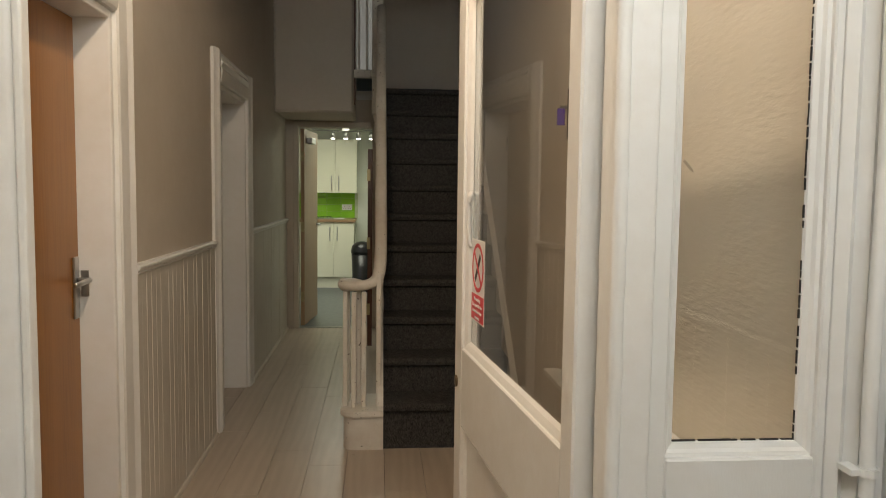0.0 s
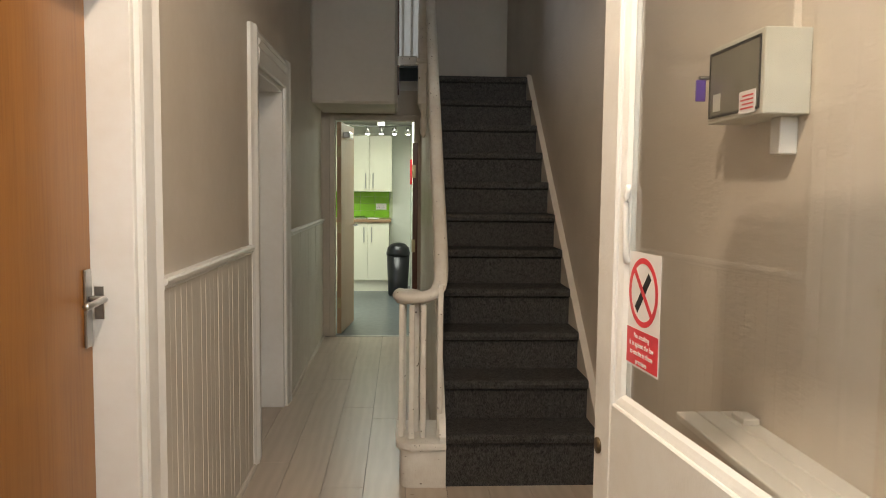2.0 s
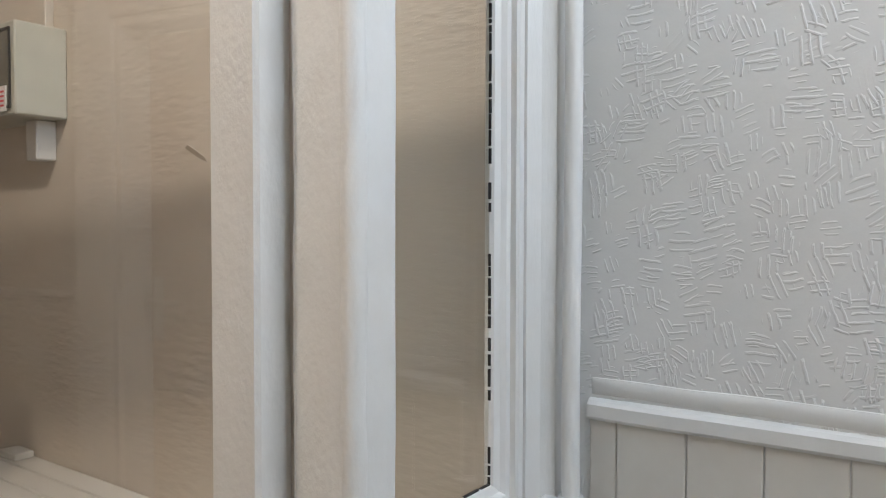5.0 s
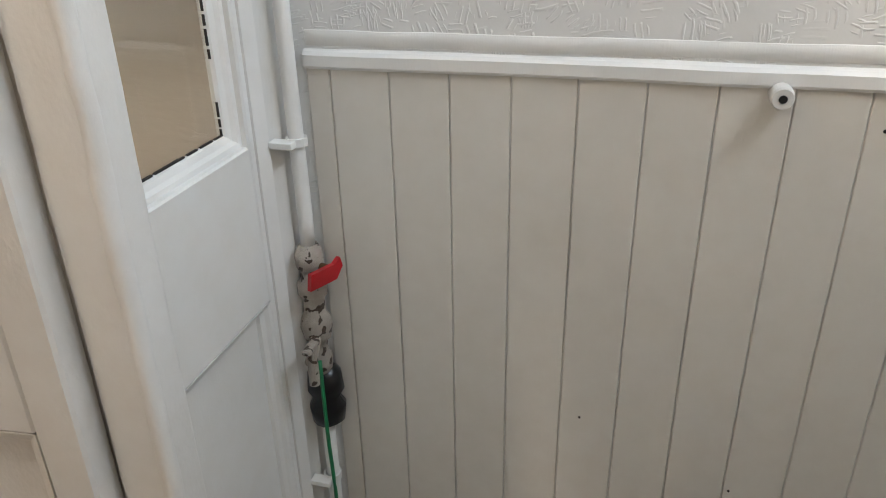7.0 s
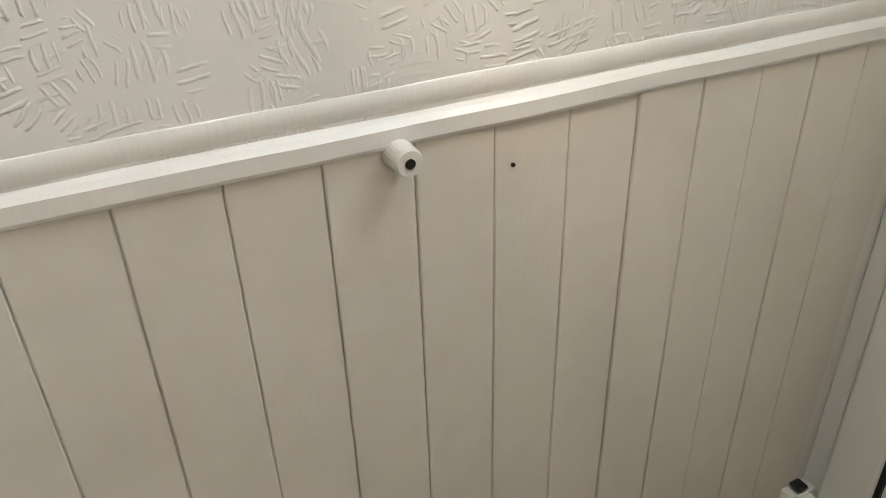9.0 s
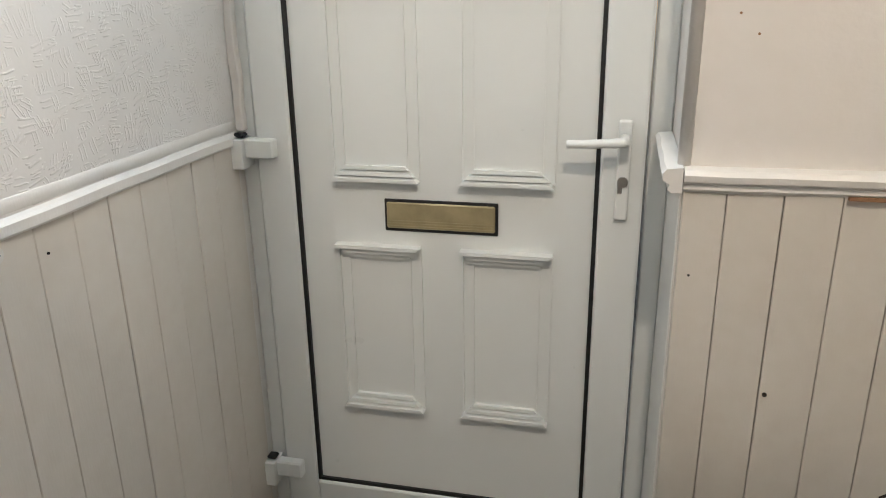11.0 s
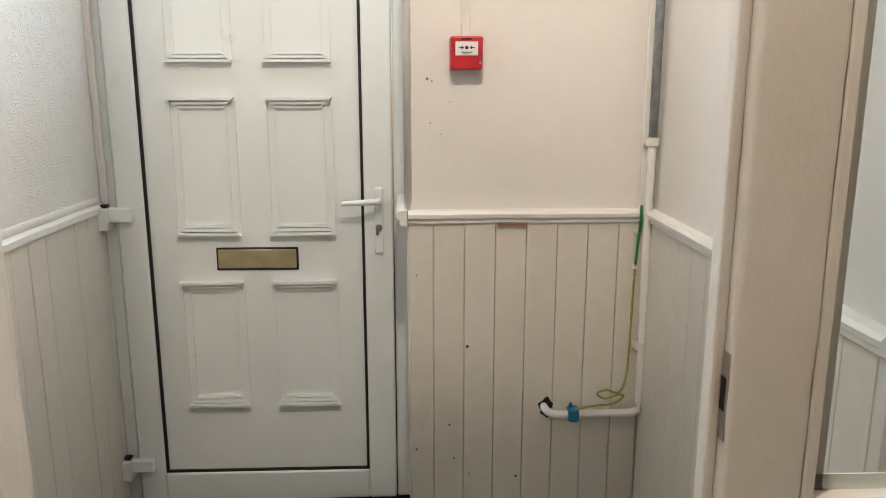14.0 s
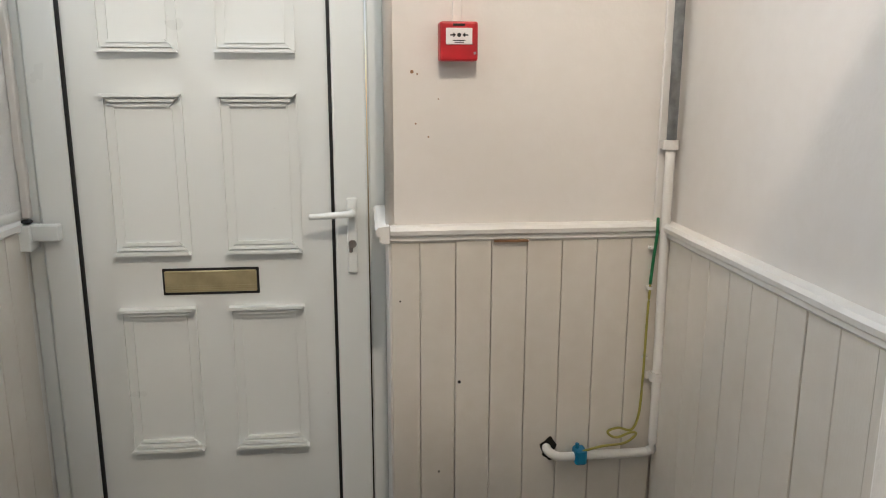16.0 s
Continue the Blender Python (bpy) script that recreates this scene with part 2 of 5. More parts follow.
BULB, bn, bl, bp = material("lit_spot_bulb")
bp.inputs["Emission Color"].default_value, bp.inputs["Emission Strength"].default_value = (1, 0.97, 0.82, 1), 12

# ---------------------------------------------------------------- mesh helpers


def part(name, bm, mat, parent=None, label="", smooth=False):
    me = bpy.data.meshes.new(name)
    bmesh.ops.recalc_face_normals(bm, faces=bm.faces)
    bm.to_mesh(me)
    bm.free()
    me.materials.append(mat)
    if smooth:
        for f in me.polygons:
            f.use_smooth = True
    ob = new(name, me)
    if parent is not None:
        ob.parent = parent
        ob.matrix_parent_inverse = parent.matrix_world.inverted() if parent.type == "EMPTY" else Matrix()
    if label:
        ob["label"] = label
    return ob


def thing(name, at, label, category, group="", kind="", turn=0.0):
    ob = new(name)
    ob.empty_display_size = 0.1
    ob.matrix_world = pose(*at, 0, 0, turn)
    return tagged(ob, label, category, group, kind)


def box(lo, hi, bevel=0.0, bm=None, seg=1):
    own = bm is None
    bm = bm or bmesh.new()
    c = [(a + b) / 2 for a, b in zip(lo, hi)]
    s = [abs(b - a) for a, b in zip(lo, hi)]
    made = bmesh.ops.create_cube(bm, size=1, matrix=Matrix.Translation(c) @ Matrix.Diagonal((*s, 1)))
    if bevel:
        es = {e for v in made["verts"] for e in v.link_edges}
        bmesh.ops.bevel(bm, geom=list(es), offset=min(bevel, min(s) * 0.45), segments=seg, affect="EDGES", profile=0.5)
    return bm


def rod(a, b, r, bm=None, seg=14, r2=None):
    bm = bm or bmesh.new()
    a, b = Vector(a), Vector(b)
    d = b - a
    bmesh.ops.create_cone(bm, cap_ends=True, segments=seg, radius1=r, radius2=r if r2 is None else r2, depth=d.length,
                          matrix=Matrix.Translation((a + b) / 2) @ d.to_track_quat("Z", "Y").to_matrix().to_4x4())
    return bm


def tube(points, r, bm=None, seg=10, flat=1.0):
    """A round or flattened tube along points."""
    bm = bm or bmesh.new()
    pts = [Vector(p) for p in points]
    rings = []
    for i, p in enumerate(pts):
        d = (pts[min(i + 1, len(pts) - 1)] - pts[max(i - 1, 0)]).normalized()
        side = d.cross(Vector((0, 0, 1)))
        side = side.normalized() if side.length > 0.05 else Vector((1, 0, 0))
        up = side.cross(d).normalized()
        rr = r[i] if isinstance(r, (list, tuple)) else r
        rings.append([bm.verts.new(p + side * rr * math.cos(2 * math.pi * k / seg) + up * rr * flat * math.sin(2 * math.pi * k / seg)) for k in range(seg)])
    for a, b in zip(rings, rings[1:]):
        for k in range(seg):
            bm.faces.new((a[k], a[(k + 1) % seg], b[(k + 1) % seg], b[k]))
    bm.faces.new(rings[0])
    bm.faces.new(rings[-1])
    return bm


def smooth_path(points, n=6):
    """Catmull-Rom through points."""
    p = [Vector(q) for q in points]
    p = [p[0] * 2 - p[1], *p, p[-1] * 2 - p[-2]]
    out = []
    for i in range(1, len(p) - 2):
        for k in range(n):
            t = k / n
            out.append(0.5 * (2 * p[i] + (p[i + 1] - p[i - 1]) * t + (2 * p[i - 1] - 5 * p[i] + 4 * p[i + 1] - p[i + 2]) * t * t
                              + (3 * p[i] - p[i - 1] - 3 * p[i + 1] + p[i + 2]) * t ** 3))
    return out + [p[-2]]


def lathe(profile, axis_at, bm=None, seg=16):
    """Turned shape: (radius, z) rings about an upright axis."""
    bm = bm or bmesh.new()
    rings = [[bm.verts.new((axis_at[0] + r * math.cos(2 * math.pi * k / seg), axis_at[1] + r * math.sin(2 * math.pi * k / seg), axis_at[2] + z)) for k in range(seg)]
             for r, z in profile]
    for a, b in zip(rings, rings[1:]):
        for k in range(seg):
            bm.faces.new((a[k], a[(k + 1) % seg], b[(k + 1) % seg], b[k]))
    bm.faces.new(rings[0][::-1])
    bm.faces.new(rings[-1])
    return bm


def sweep(profile, a, b, u, w, bm=None):
    """A straight moulding: profile points (along u, along w) carried from a to b."""
    bm = bm or bmesh.new()
    a, b, u, w = Vector(a), Vector(b), Vector(u), Vector(w)
    r0 = [bm.verts.new(a + u * p + w * q) for p, q in profile]
    r1 = [bm.verts.new(b + u * p + w * q) for p, q in profile]
    k = len(profile)
    for i in range(k):
        bm.faces.new((r0[i], r0[(i + 1) % k], r1[(i + 1) % k], r1[i]))
    bm.faces.new(r0)
    bm.faces.new(r1[::-1])
    return bm


def prism(outline, axis, lo, hi, bm=None):
    """A flat outline given in the two other axes, pushed along axis from lo to hi."""
    bm = bm or bmesh.new()

    def at(p, q, d):
        return {"x": (d, p, q), "y": (p, d, q), "z": (p, q, d)}[axis]
    r0 = [bm.verts.new(at(p, q, lo)) for p, q in outline]
    r1 = [bm.verts.new(at(p, q, hi)) for p, q in outline]
    k = len(outline)
    for i in range(k):
        bm.faces.new((r0[i], r0[(i + 1) % k], r1[(i + 1) % k], r1[i]))
    bm.faces.new(r0)
    bm.faces.new(r1[::-1])
    return bm


def worn(bm, amount, scale=9.0, cuts=0):
    """Uneven old edges: nudges the points by noise."""
    if cuts:
        bmesh.ops.subdivide_edges(bm, edges=[e for e in bm.edges if e.calc_length() > 0.25], cuts=cuts, use_grid_fill=True)
    for v in bm.verts:
        v.co += Vector(noise.noise_vector(v.co * scale)) * amount
    return bm


def structure(name, bm, mat, label, category):
    return tagged(part(name, bm, mat), label, category, kind="structure")


def lettering(name, words, m, size, mat, parent):
    cu = bpy.data.curves.new(name, "FONT")
    cu.body, cu.size, cu.align_x, cu.align_y, cu.extrude = words, size, "CENTER", "CENTER", 0.0004
    tmp = bpy.data.objects.new(name, cu)
    scene.collection.objects.link(tmp)
    me = bpy.data.meshes.new_from_object(tmp.evaluated_get(bpy.context.evaluated_depsgraph_get()))
    bpy.data.objects.remove(tmp)
    bpy.data.curves.remove(cu)
    me.name = name
    me.materials.clear()
    me.materials.append(mat)
    ob = new(name, me)
    ob.matrix_world = m
    ob.parent = parent
    ob.matrix_parent_inverse = parent.matrix_world.inverted() if parent.type == "EMPTY" else Matrix()
    return ob


# ---------------------------------------------------------------- plan (metres)
XR, XL, XLH = 0.80, -0.815, -0.875       # wall faces: right, lobby left, hall left
Y_DOOR, Y_FRONT = -0.30, 0.033         # front door plane, face of the front wall beside it
Y_S0, Y_S1 = 1.132, 1.30                # inner screen, lobby face and hall face
Y_END, CEIL = 7.62, 2.85
JL, JR = -0.491, 0.359                 # inner doorway between its jambs
HEAD = 2.06
RAIL = 1.063                           # underside of the dado rail
ARCH = [(0, 0), (0.085, 0), (0.085, 0.012), (0.072, 0.020), (0.060, 0.014), (0.046, 0.026), (0.030, 0.018), (0.018, 0.030), (0.004, 0.030), (0, 0.022)]
RAILP = [(0, 0), (0.016, 0), (0.022, 0.006), (0.020, 0.014), (0.030, 0.020), (0.032, 0.030), (0.026, 0.038), (0, 0.040)]

LEDGE = [(0, 0), (0.019, 0), (0.021, 0.004), (0.021, 0.019), (0.016, 0.024), (0.004, 0.030), (0, 0.036)]

# ---------------------------------------------------------------- setting
floor = structure("floor", box((-1.3, 1.25, -0.1), (1.0, Y_END, -0.006)), DARK_HOLE, "pale laminate boarded hall floor", "floor")
structure("floor_lobby", box((-1.1, -0.32, -0.1), (1.0, 1.25, 0.0)), plain("grey_lobby_vinyl", (0.11, 0.10, 0.09), 0.5), "plain grey lobby floor by the front door", "floor")
structure("floor_kitchen", box((-2.4, Y_END, -0.1), (0.6, 11.4, 0.0)), KITCHEN_FLOOR, "blue-grey vinyl kitchen floor", "floor")
structure("ceiling_lobby", box((-1.1, -0.45, CEIL), (1.0, 1.31, CEIL + 0.1)), CEILING_PAINT, "plain white lobby ceiling", "ceiling")
structure("ceiling_hall", box((-1.3, 1.312, CEIL), (1.0, 4.3, CEIL + 0.1)), CEILING_PAINT, "plain white hall ceiling", "ceiling")
structure("ceiling_stairs", box((-1.3, 4.2, 5.0), (1.0, Y_END + 0.1, 5.1)), CEILING_PAINT, "plain white ceiling over the stairwell", "ceiling")
structure("ceiling_kitchen", box((-2.4, Y_END + 0.1, 2.25), (0.6, 11.4, 2.35)), CEILING_PAINT, "plain white kitchen ceiling", "ceiling")

wall_east = structure("wall_east", box((XR, -0.45, 0), (XR + 0.12, Y_S0 + 0.06, CEIL)), ANAGLYPTA, "lobby wall with white painted relief wallpaper", "wall")
wall_east_hall = structure("wall_east_hall", box((XR, Y_S0 + 0.06, 0), (XR + 0.12, Y_END + 0.12, 5.0)), INGRAIN, "cream painted textured hall wall", "wall")
wall_west = structure("wall_west", box((XL - 0.12, -0.45, 0), (XL, Y_S1, CEIL)), WALL_PAINT, "off-white lobby wall above a boarded dado", "wall")

# front wall with the door recess and the fanlight opening above it
bm = box((XL, -0.45, 0), (-0.14, Y_FRONT, CEIL))
box((-0.14, -0.45, 2.68), (XR, Y_DOOR + 0.03, CEIL), 0, bm)
wall_front = structure("wall_front", bm, WALL_PAINT, "off-white front wall beside the front door", "wall")
bm = box((-0.14, Y_DOOR - 0.05, 2.06), (XR, Y_DOOR + 0.02, 2.15))
structure("trim_transom", bm, UPVC, "white transom bar over the front door", "trim")
fan = thing("fanlight", (0.32, Y_DOOR, 2.15), "clear fanlight window above the white front door", "window", kind="structure")
for lo, hi in (((-0.14, -0.35, 2.15), (-0.09, -0.29, 2.68)), ((0.75, -0.35, 2.15), (XR, -0.29, 2.68)), ((-0.09, -0.35, 2.63), (0.75, -0.29, 2.68))):
    part("window_frame", box(lo, hi, 0.004), UPVC, fan)
pane = part("pane", box((-0.09, -0.33, 2.15), (0.75, -0.324, 2.63)), GLASS, fan)
pane.visible_shadow = False

# hall left wall with two door recesses
D1 = (1.995, 2.775)
D2 = (4.48, 5.36)
bm = box((XLH - 0.12, Y_S1, 0), (XLH, D1[0], CEIL))
box((XLH - 0.12, D1[1], 0), (XLH, D2[0], 5.0), 0, bm)
box((XLH - 0.12, D2[1], 0), (XLH, Y_END + 0.12, 5.0), 0, bm)
box((XLH - 0.12, D1[0], 1.965), (XLH, D1[1], CEIL), 0, bm)
box((XLH - 0.12, D2[0], 1.965), (XLH, D2[1], 5.0), 0, bm)
wall_west_hall = structure("wall_west_hall", bm, HALL_PAINT, "cream hall wall above a white boarded dado", "wall")
structure("wall_stair_well", box((-1.0, 4.2, CEIL + 0.1), (XR, 4.3, 5.0)), HALL_PAINT, "plain wall above the stair foot", "wall")

# end wall with the kitchen doorway and an opening to the upper landing
KX0, KX1, KZ = -0.752, -0.035, 1.98
bm = box((XLH, Y_END, 0), (KX0 - 0.05, Y_END + 0.1, 2.25))
box((KX0 - 0.05, Y_END, KZ + 0.05), (KX1 + 0.05, Y_END + 0.1, 2.25), 0, bm)
box((KX1 + 0.05, Y_END, 0), (XR, Y_END + 0.1, 5.0), 0, bm)
box((XLH, Y_END, 2.25), (-0.42, Y_END + 0.1, 5.0), 0, bm)
box((-0.42, Y_END, 3.9), (KX1 + 0.05, Y_END + 0.1, 5.0), 0, bm)
structure("wall_end", bm, HALL_PAINT, "cream end wall around the kitchen doorway", "wall")
# bulkhead of the upper landing above the kitchen door
bm = box((XLH, 6.8, 2.04), (-0.19, Y_END, 5.0), 0.02)
structure("wall_bulkhead", bm, HALL_PAINT, "cream bulkhead over the end of the hall", "wall")
bm = box((-1.6, Y_END + 0.1, 2.47), (0.6, 10.4, 2.5))
structure("floor_upper", bm, KITCHEN_FLOOR, "dim floor of the upper landing", "floor")
bm = box((-1.6, 10.4, 2.47), (0.6, 10.5, 5.0))
box((-1.7, Y_END + 0.1, 2.47), (-1.6, 10.5, 5.0), 0, bm)
box((0.6, Y_END + 0.1, 2.47), (0.7, 10.5, 5.0), 0, bm)
box((-1.7, Y_END + 0.1, 5.0), (0.7, 10.5, 5.1), 0, bm)
structure("wall_upper", bm, CEILING_PAINT, "bright white walls of the upper landing", "wall")
# kitchen shell
bm = box((-2.4, 11.3, 0), (0.6, 11.4, 2.36))
box((-2.5, Y_END + 0.1, 0), (-2.4, 11.4, 2.36), 0, bm)
box((-0.02, 9.6, 0), (0.6, 11.3, 2.36), 0, bm)
box((0.5, Y_END + 0.1, 0), (0.6, 9.6, 2.36), 0, bm)
structure("wall_kitchen", bm, KITCHEN_WALL, "pale kitchen walls", "wall")


def dado(face, axis, lo, hi, joints, side, parent, top=RAIL, rail_mat=WHITE_GLOSS, board_mat=BOARD_PAINT, bottom=0.0, rail=RAILP):
    """Upright matchboards on a wall, each its own piece, with a dado rail on top. axis: the way the wall runs; side: +1 or -1 away from it."""
    edges = [lo, *sorted(j for j in joints if lo + 0.02 < j < hi - 0.02), hi]
    g = 0.0007
    for a, b in zip(edges, edges[1:]):
        d = 0.014 + random.uniform(-0.0012, 0.0012)
        e = 0.0015
        prof = [(a + g, 0), (a + g, d - e), (a + g + e, d), (b - g - e, d), (b - g, d - e), (b - g, 0)]
        if axis == "y":
            bm = prism([(face + side * q, p) for p, q in prof], "z", bottom, top)
        else:
            bm = prism([(p, face + side * q) for p, q in prof], "z", bottom, top)
        part("board", bm, board_mat, parent)
    if rail:
        if axis == "y":
            bm = sweep(rail, (face, lo, top), (face, hi, top), (side, 0, 0), (0, 0, 1))
        else:
            bm = sweep(rail, (lo, face, top), (hi, face, top), (0, side, 0), (0, 0, 1))
        n = 24
        bmesh.ops.subdivide_edges(bm, edges=[e for e in bm.edges if e.calc_length() > 0.3], cuts=n)
        worn(bm, 0.0022, 7)
        part("dado_rail", bm, rail_mat, parent)


def spaced(start, step, lo, hi):
    k = math.ceil((lo - start) / step)
    out = []
    while start + k * step < hi:
        out.append(start + k * step + random.uniform(-0.003, 0.003))
        k += 1
    return out


def architrave(y0, y1, top, face, parent=None):
    """Moulded frame round a doorway in a wall along y, on the hall side."""
    w = 0.17
    prof = [(0, 0), (w, 0), (w, 0.016), (w - 0.02, 0.026), (w - 0.034, 0.018), (w - 0.055, 0.034), (w - 0.08, 0.022), (w - 0.10, 0.030), (0.01, 0.024), (0, 0.018)]
    bm = sweep(prof, (face, y1 - 0.0, 0), (face, y1, top + w), (0, 1, 0), (1, 0, 0))
    sweep(prof, (face, y0, 0), (face, y0, top + w), (0, -1, 0), (1, 0, 0), bm)
    sweep(prof, (face, y0 - 0.0, top), (face, y1, top), (0, 0, 1), (1, 0, 0), bm)
    return bm


# ---------------------------------------------------------------- hall doors on the left
structure("trim_door", architrave(D1[0], D1[1], 1.965, XLH), WHITE_GLOSS, "white moulded architrave round the wooden door", "trim")
structure("trim_door", architrave(D2[0], D2[1], 1.965, XLH), WHITE_GLOSS, "white moulded architrave of the second hall door", "trim")
for d in (D1, D2):
    bm = box((XLH - 0.19, d[1] - 0.028, 0), (XLH + 0.004, d[1], 1.965), 0.003)
    box((XLH - 0.19, d[0], 0), (XLH + 0.004, d[0] + 0.028, 1.965), 0.003, bm)
    box((XLH - 0.19, d[0] + 0.028, 1.937), (XLH + 0.004, d[1] - 0.028, 1.965), 0.003, bm)
    structure("trim_lining", bm, WHITE_GLOSS, "white painted door lining", "trim")
door_1 = thing("door_1", (XLH - 0.19, D1[0] + 0.03, 0), "closed flush orange wood veneer door with steel lever handle", "door", kind="structure")
part("leaf", box((XLH - 0.156, D1[0] + 0.032, 0.008), (XLH - 0.112, D1[1] - 0.032, 1.933), 0.002), ORANGE_WOOD, door_1)
hx = XLH - 0.112
plate = part("handle_plate", box((hx, 2.688, 0.93), (hx + 0.008, 2.730, 1.14), 0.003), STEEL, door_1, "brushed steel backplate")
bm = rod((hx + 0.006, 2.710, 1.06), (hx + 0.05, 2.710, 1.06), 0.009)
tube(smooth_path([(hx + 0.047, 2.710, 1.06), (hx + 0.05, 2.69, 1.061), (hx + 0.05, 2.62, 1.058), (hx + 0.046, 2.59, 1.056)]), 0.009, bm)
part("lever", bm, STEEL, plate, smooth=True)
part("strike_plate", box((XLH - 0.106, D1[1] - 0.0295, 1.0), (XLH - 0.08, D1[1] - 0.0265, 1.09), 0.001), STEEL, door_1)
part("notice", box((hx + 0.0005, 2.42, 1.93), (hx + 0.002, 2.5, 2.003)), SIGN_WHITE, door_1, "small white paper notice")
door_2 = thing("door_2", (XLH - 0.19, D2[0] + 0.03, 0), "closed white painted door deep in its frame", "door", kind="structure")
part("leaf", box((XLH - 0.215, D2[0] + 0.034, 0.008), (XLH - 0.171, D2[1] - 0.04, 1.933), 0.002), WHITE_GLOSS, door_2)
for z in (0.25, 1.0, 1.72):
    part("hinge", rod((XLH - 0.166, D2[1] - 0.034, z - 0.05), (XLH - 0.166, D2[1] - 0.034, z + 0.05), 0.007), STEEL, door_2)

# ---------------------------------------------------------------- inner screen between lobby and hall
screen = thing("inner_screen", (0, 1.25, 0), "white painted timber screen with glazed sidelights and solid lower panels", "screen", kind="structure")
PZ = 0.972                              # sill of the sidelights


def post(x0, x1, y0=Y_S0, y1=Y_S1, name="post"):
    bm = box((x0, y0, 0), (x1, y1, HEAD), 0.009, None, 3)
    bmesh.ops.subdivide_edges(bm, edges=[e for e in bm.edges if e.calc_length() > 1], cuts=60)
    worn(bm, 0.0016, 16)
    return part(name, bm, JAMB_PAINT, screen, smooth=True)


post(JR, 0.425, Y_S0, 1.203)
post(JL - 0.11, JL - 0.014, 1.247)
part("door_stop", box((JL - 0.014, 1.250, 0), (JL, 1.279, HEAD), 0.004, None, 2), JAMB_PAINT, screen)
bm = rod((JR + 0.010, Y_S0 + 0.004, 0), (JR + 0.010, Y_S0 + 0.004, HEAD), 0.0115, None, 12)
bmesh.ops.subdivide_edges(bm, edges=[e for e in bm.edges if e.calc_length() > 1], cuts=60)
part("edge_bead", worn(bm, 0.0018, 22), JAMB_PAINT, screen, "chipped rounded bead on the post edge", True)
bm = box((JR - 0.0018, Y_S0 - 0.0058, 0.50), (JR + 0.006, Y_S0 + 0.008, 0.64), 0.003)
bmesh.ops.subdivide_edges(bm, edges=[e for e in bm.edges if e.calc_length() > 0.1], cuts=8)
part("bare_wood_chip", worn(bm, 0.0022, 60), BARE_WOOD, screen, "chipped bare wood on the post edge")
part("hall_lining", box((JR + 0.035, 1.206, 0), (0.425, Y_S1, HEAD), 0.004), JAMB_PAINT, screen)
part("head", box((XL, Y_S0 - 0.01, HEAD), (XR, Y_S1 + 0.005, HEAD + 0.055), 0.006), WHITE_GLOSS, screen)
part("top_rail", box((XL, Y_S0 + 0.02, CEIL - 0.07), (XR, Y_S1 - 0.02, CEIL), 0.004), WHITE_GLOSS, screen)
for x in (XL + 0.02, -0.02, XR - 0.06):
    part("overlight_bar", box((x, Y_S0 + 0.03, HEAD + 0.055), (x + 0.04, Y_S1 - 0.03, CEIL - 0.07), 0.003), WHITE_GLOSS, screen)
over = part("overlight_pane", box((XL, Y_S0 + 0.06, HEAD + 0.055), (XR, Y_S0 + 0.064, CEIL - 0.07)), GLASS, screen, "clear glass light above the inner door")
over.visible_shadow = False


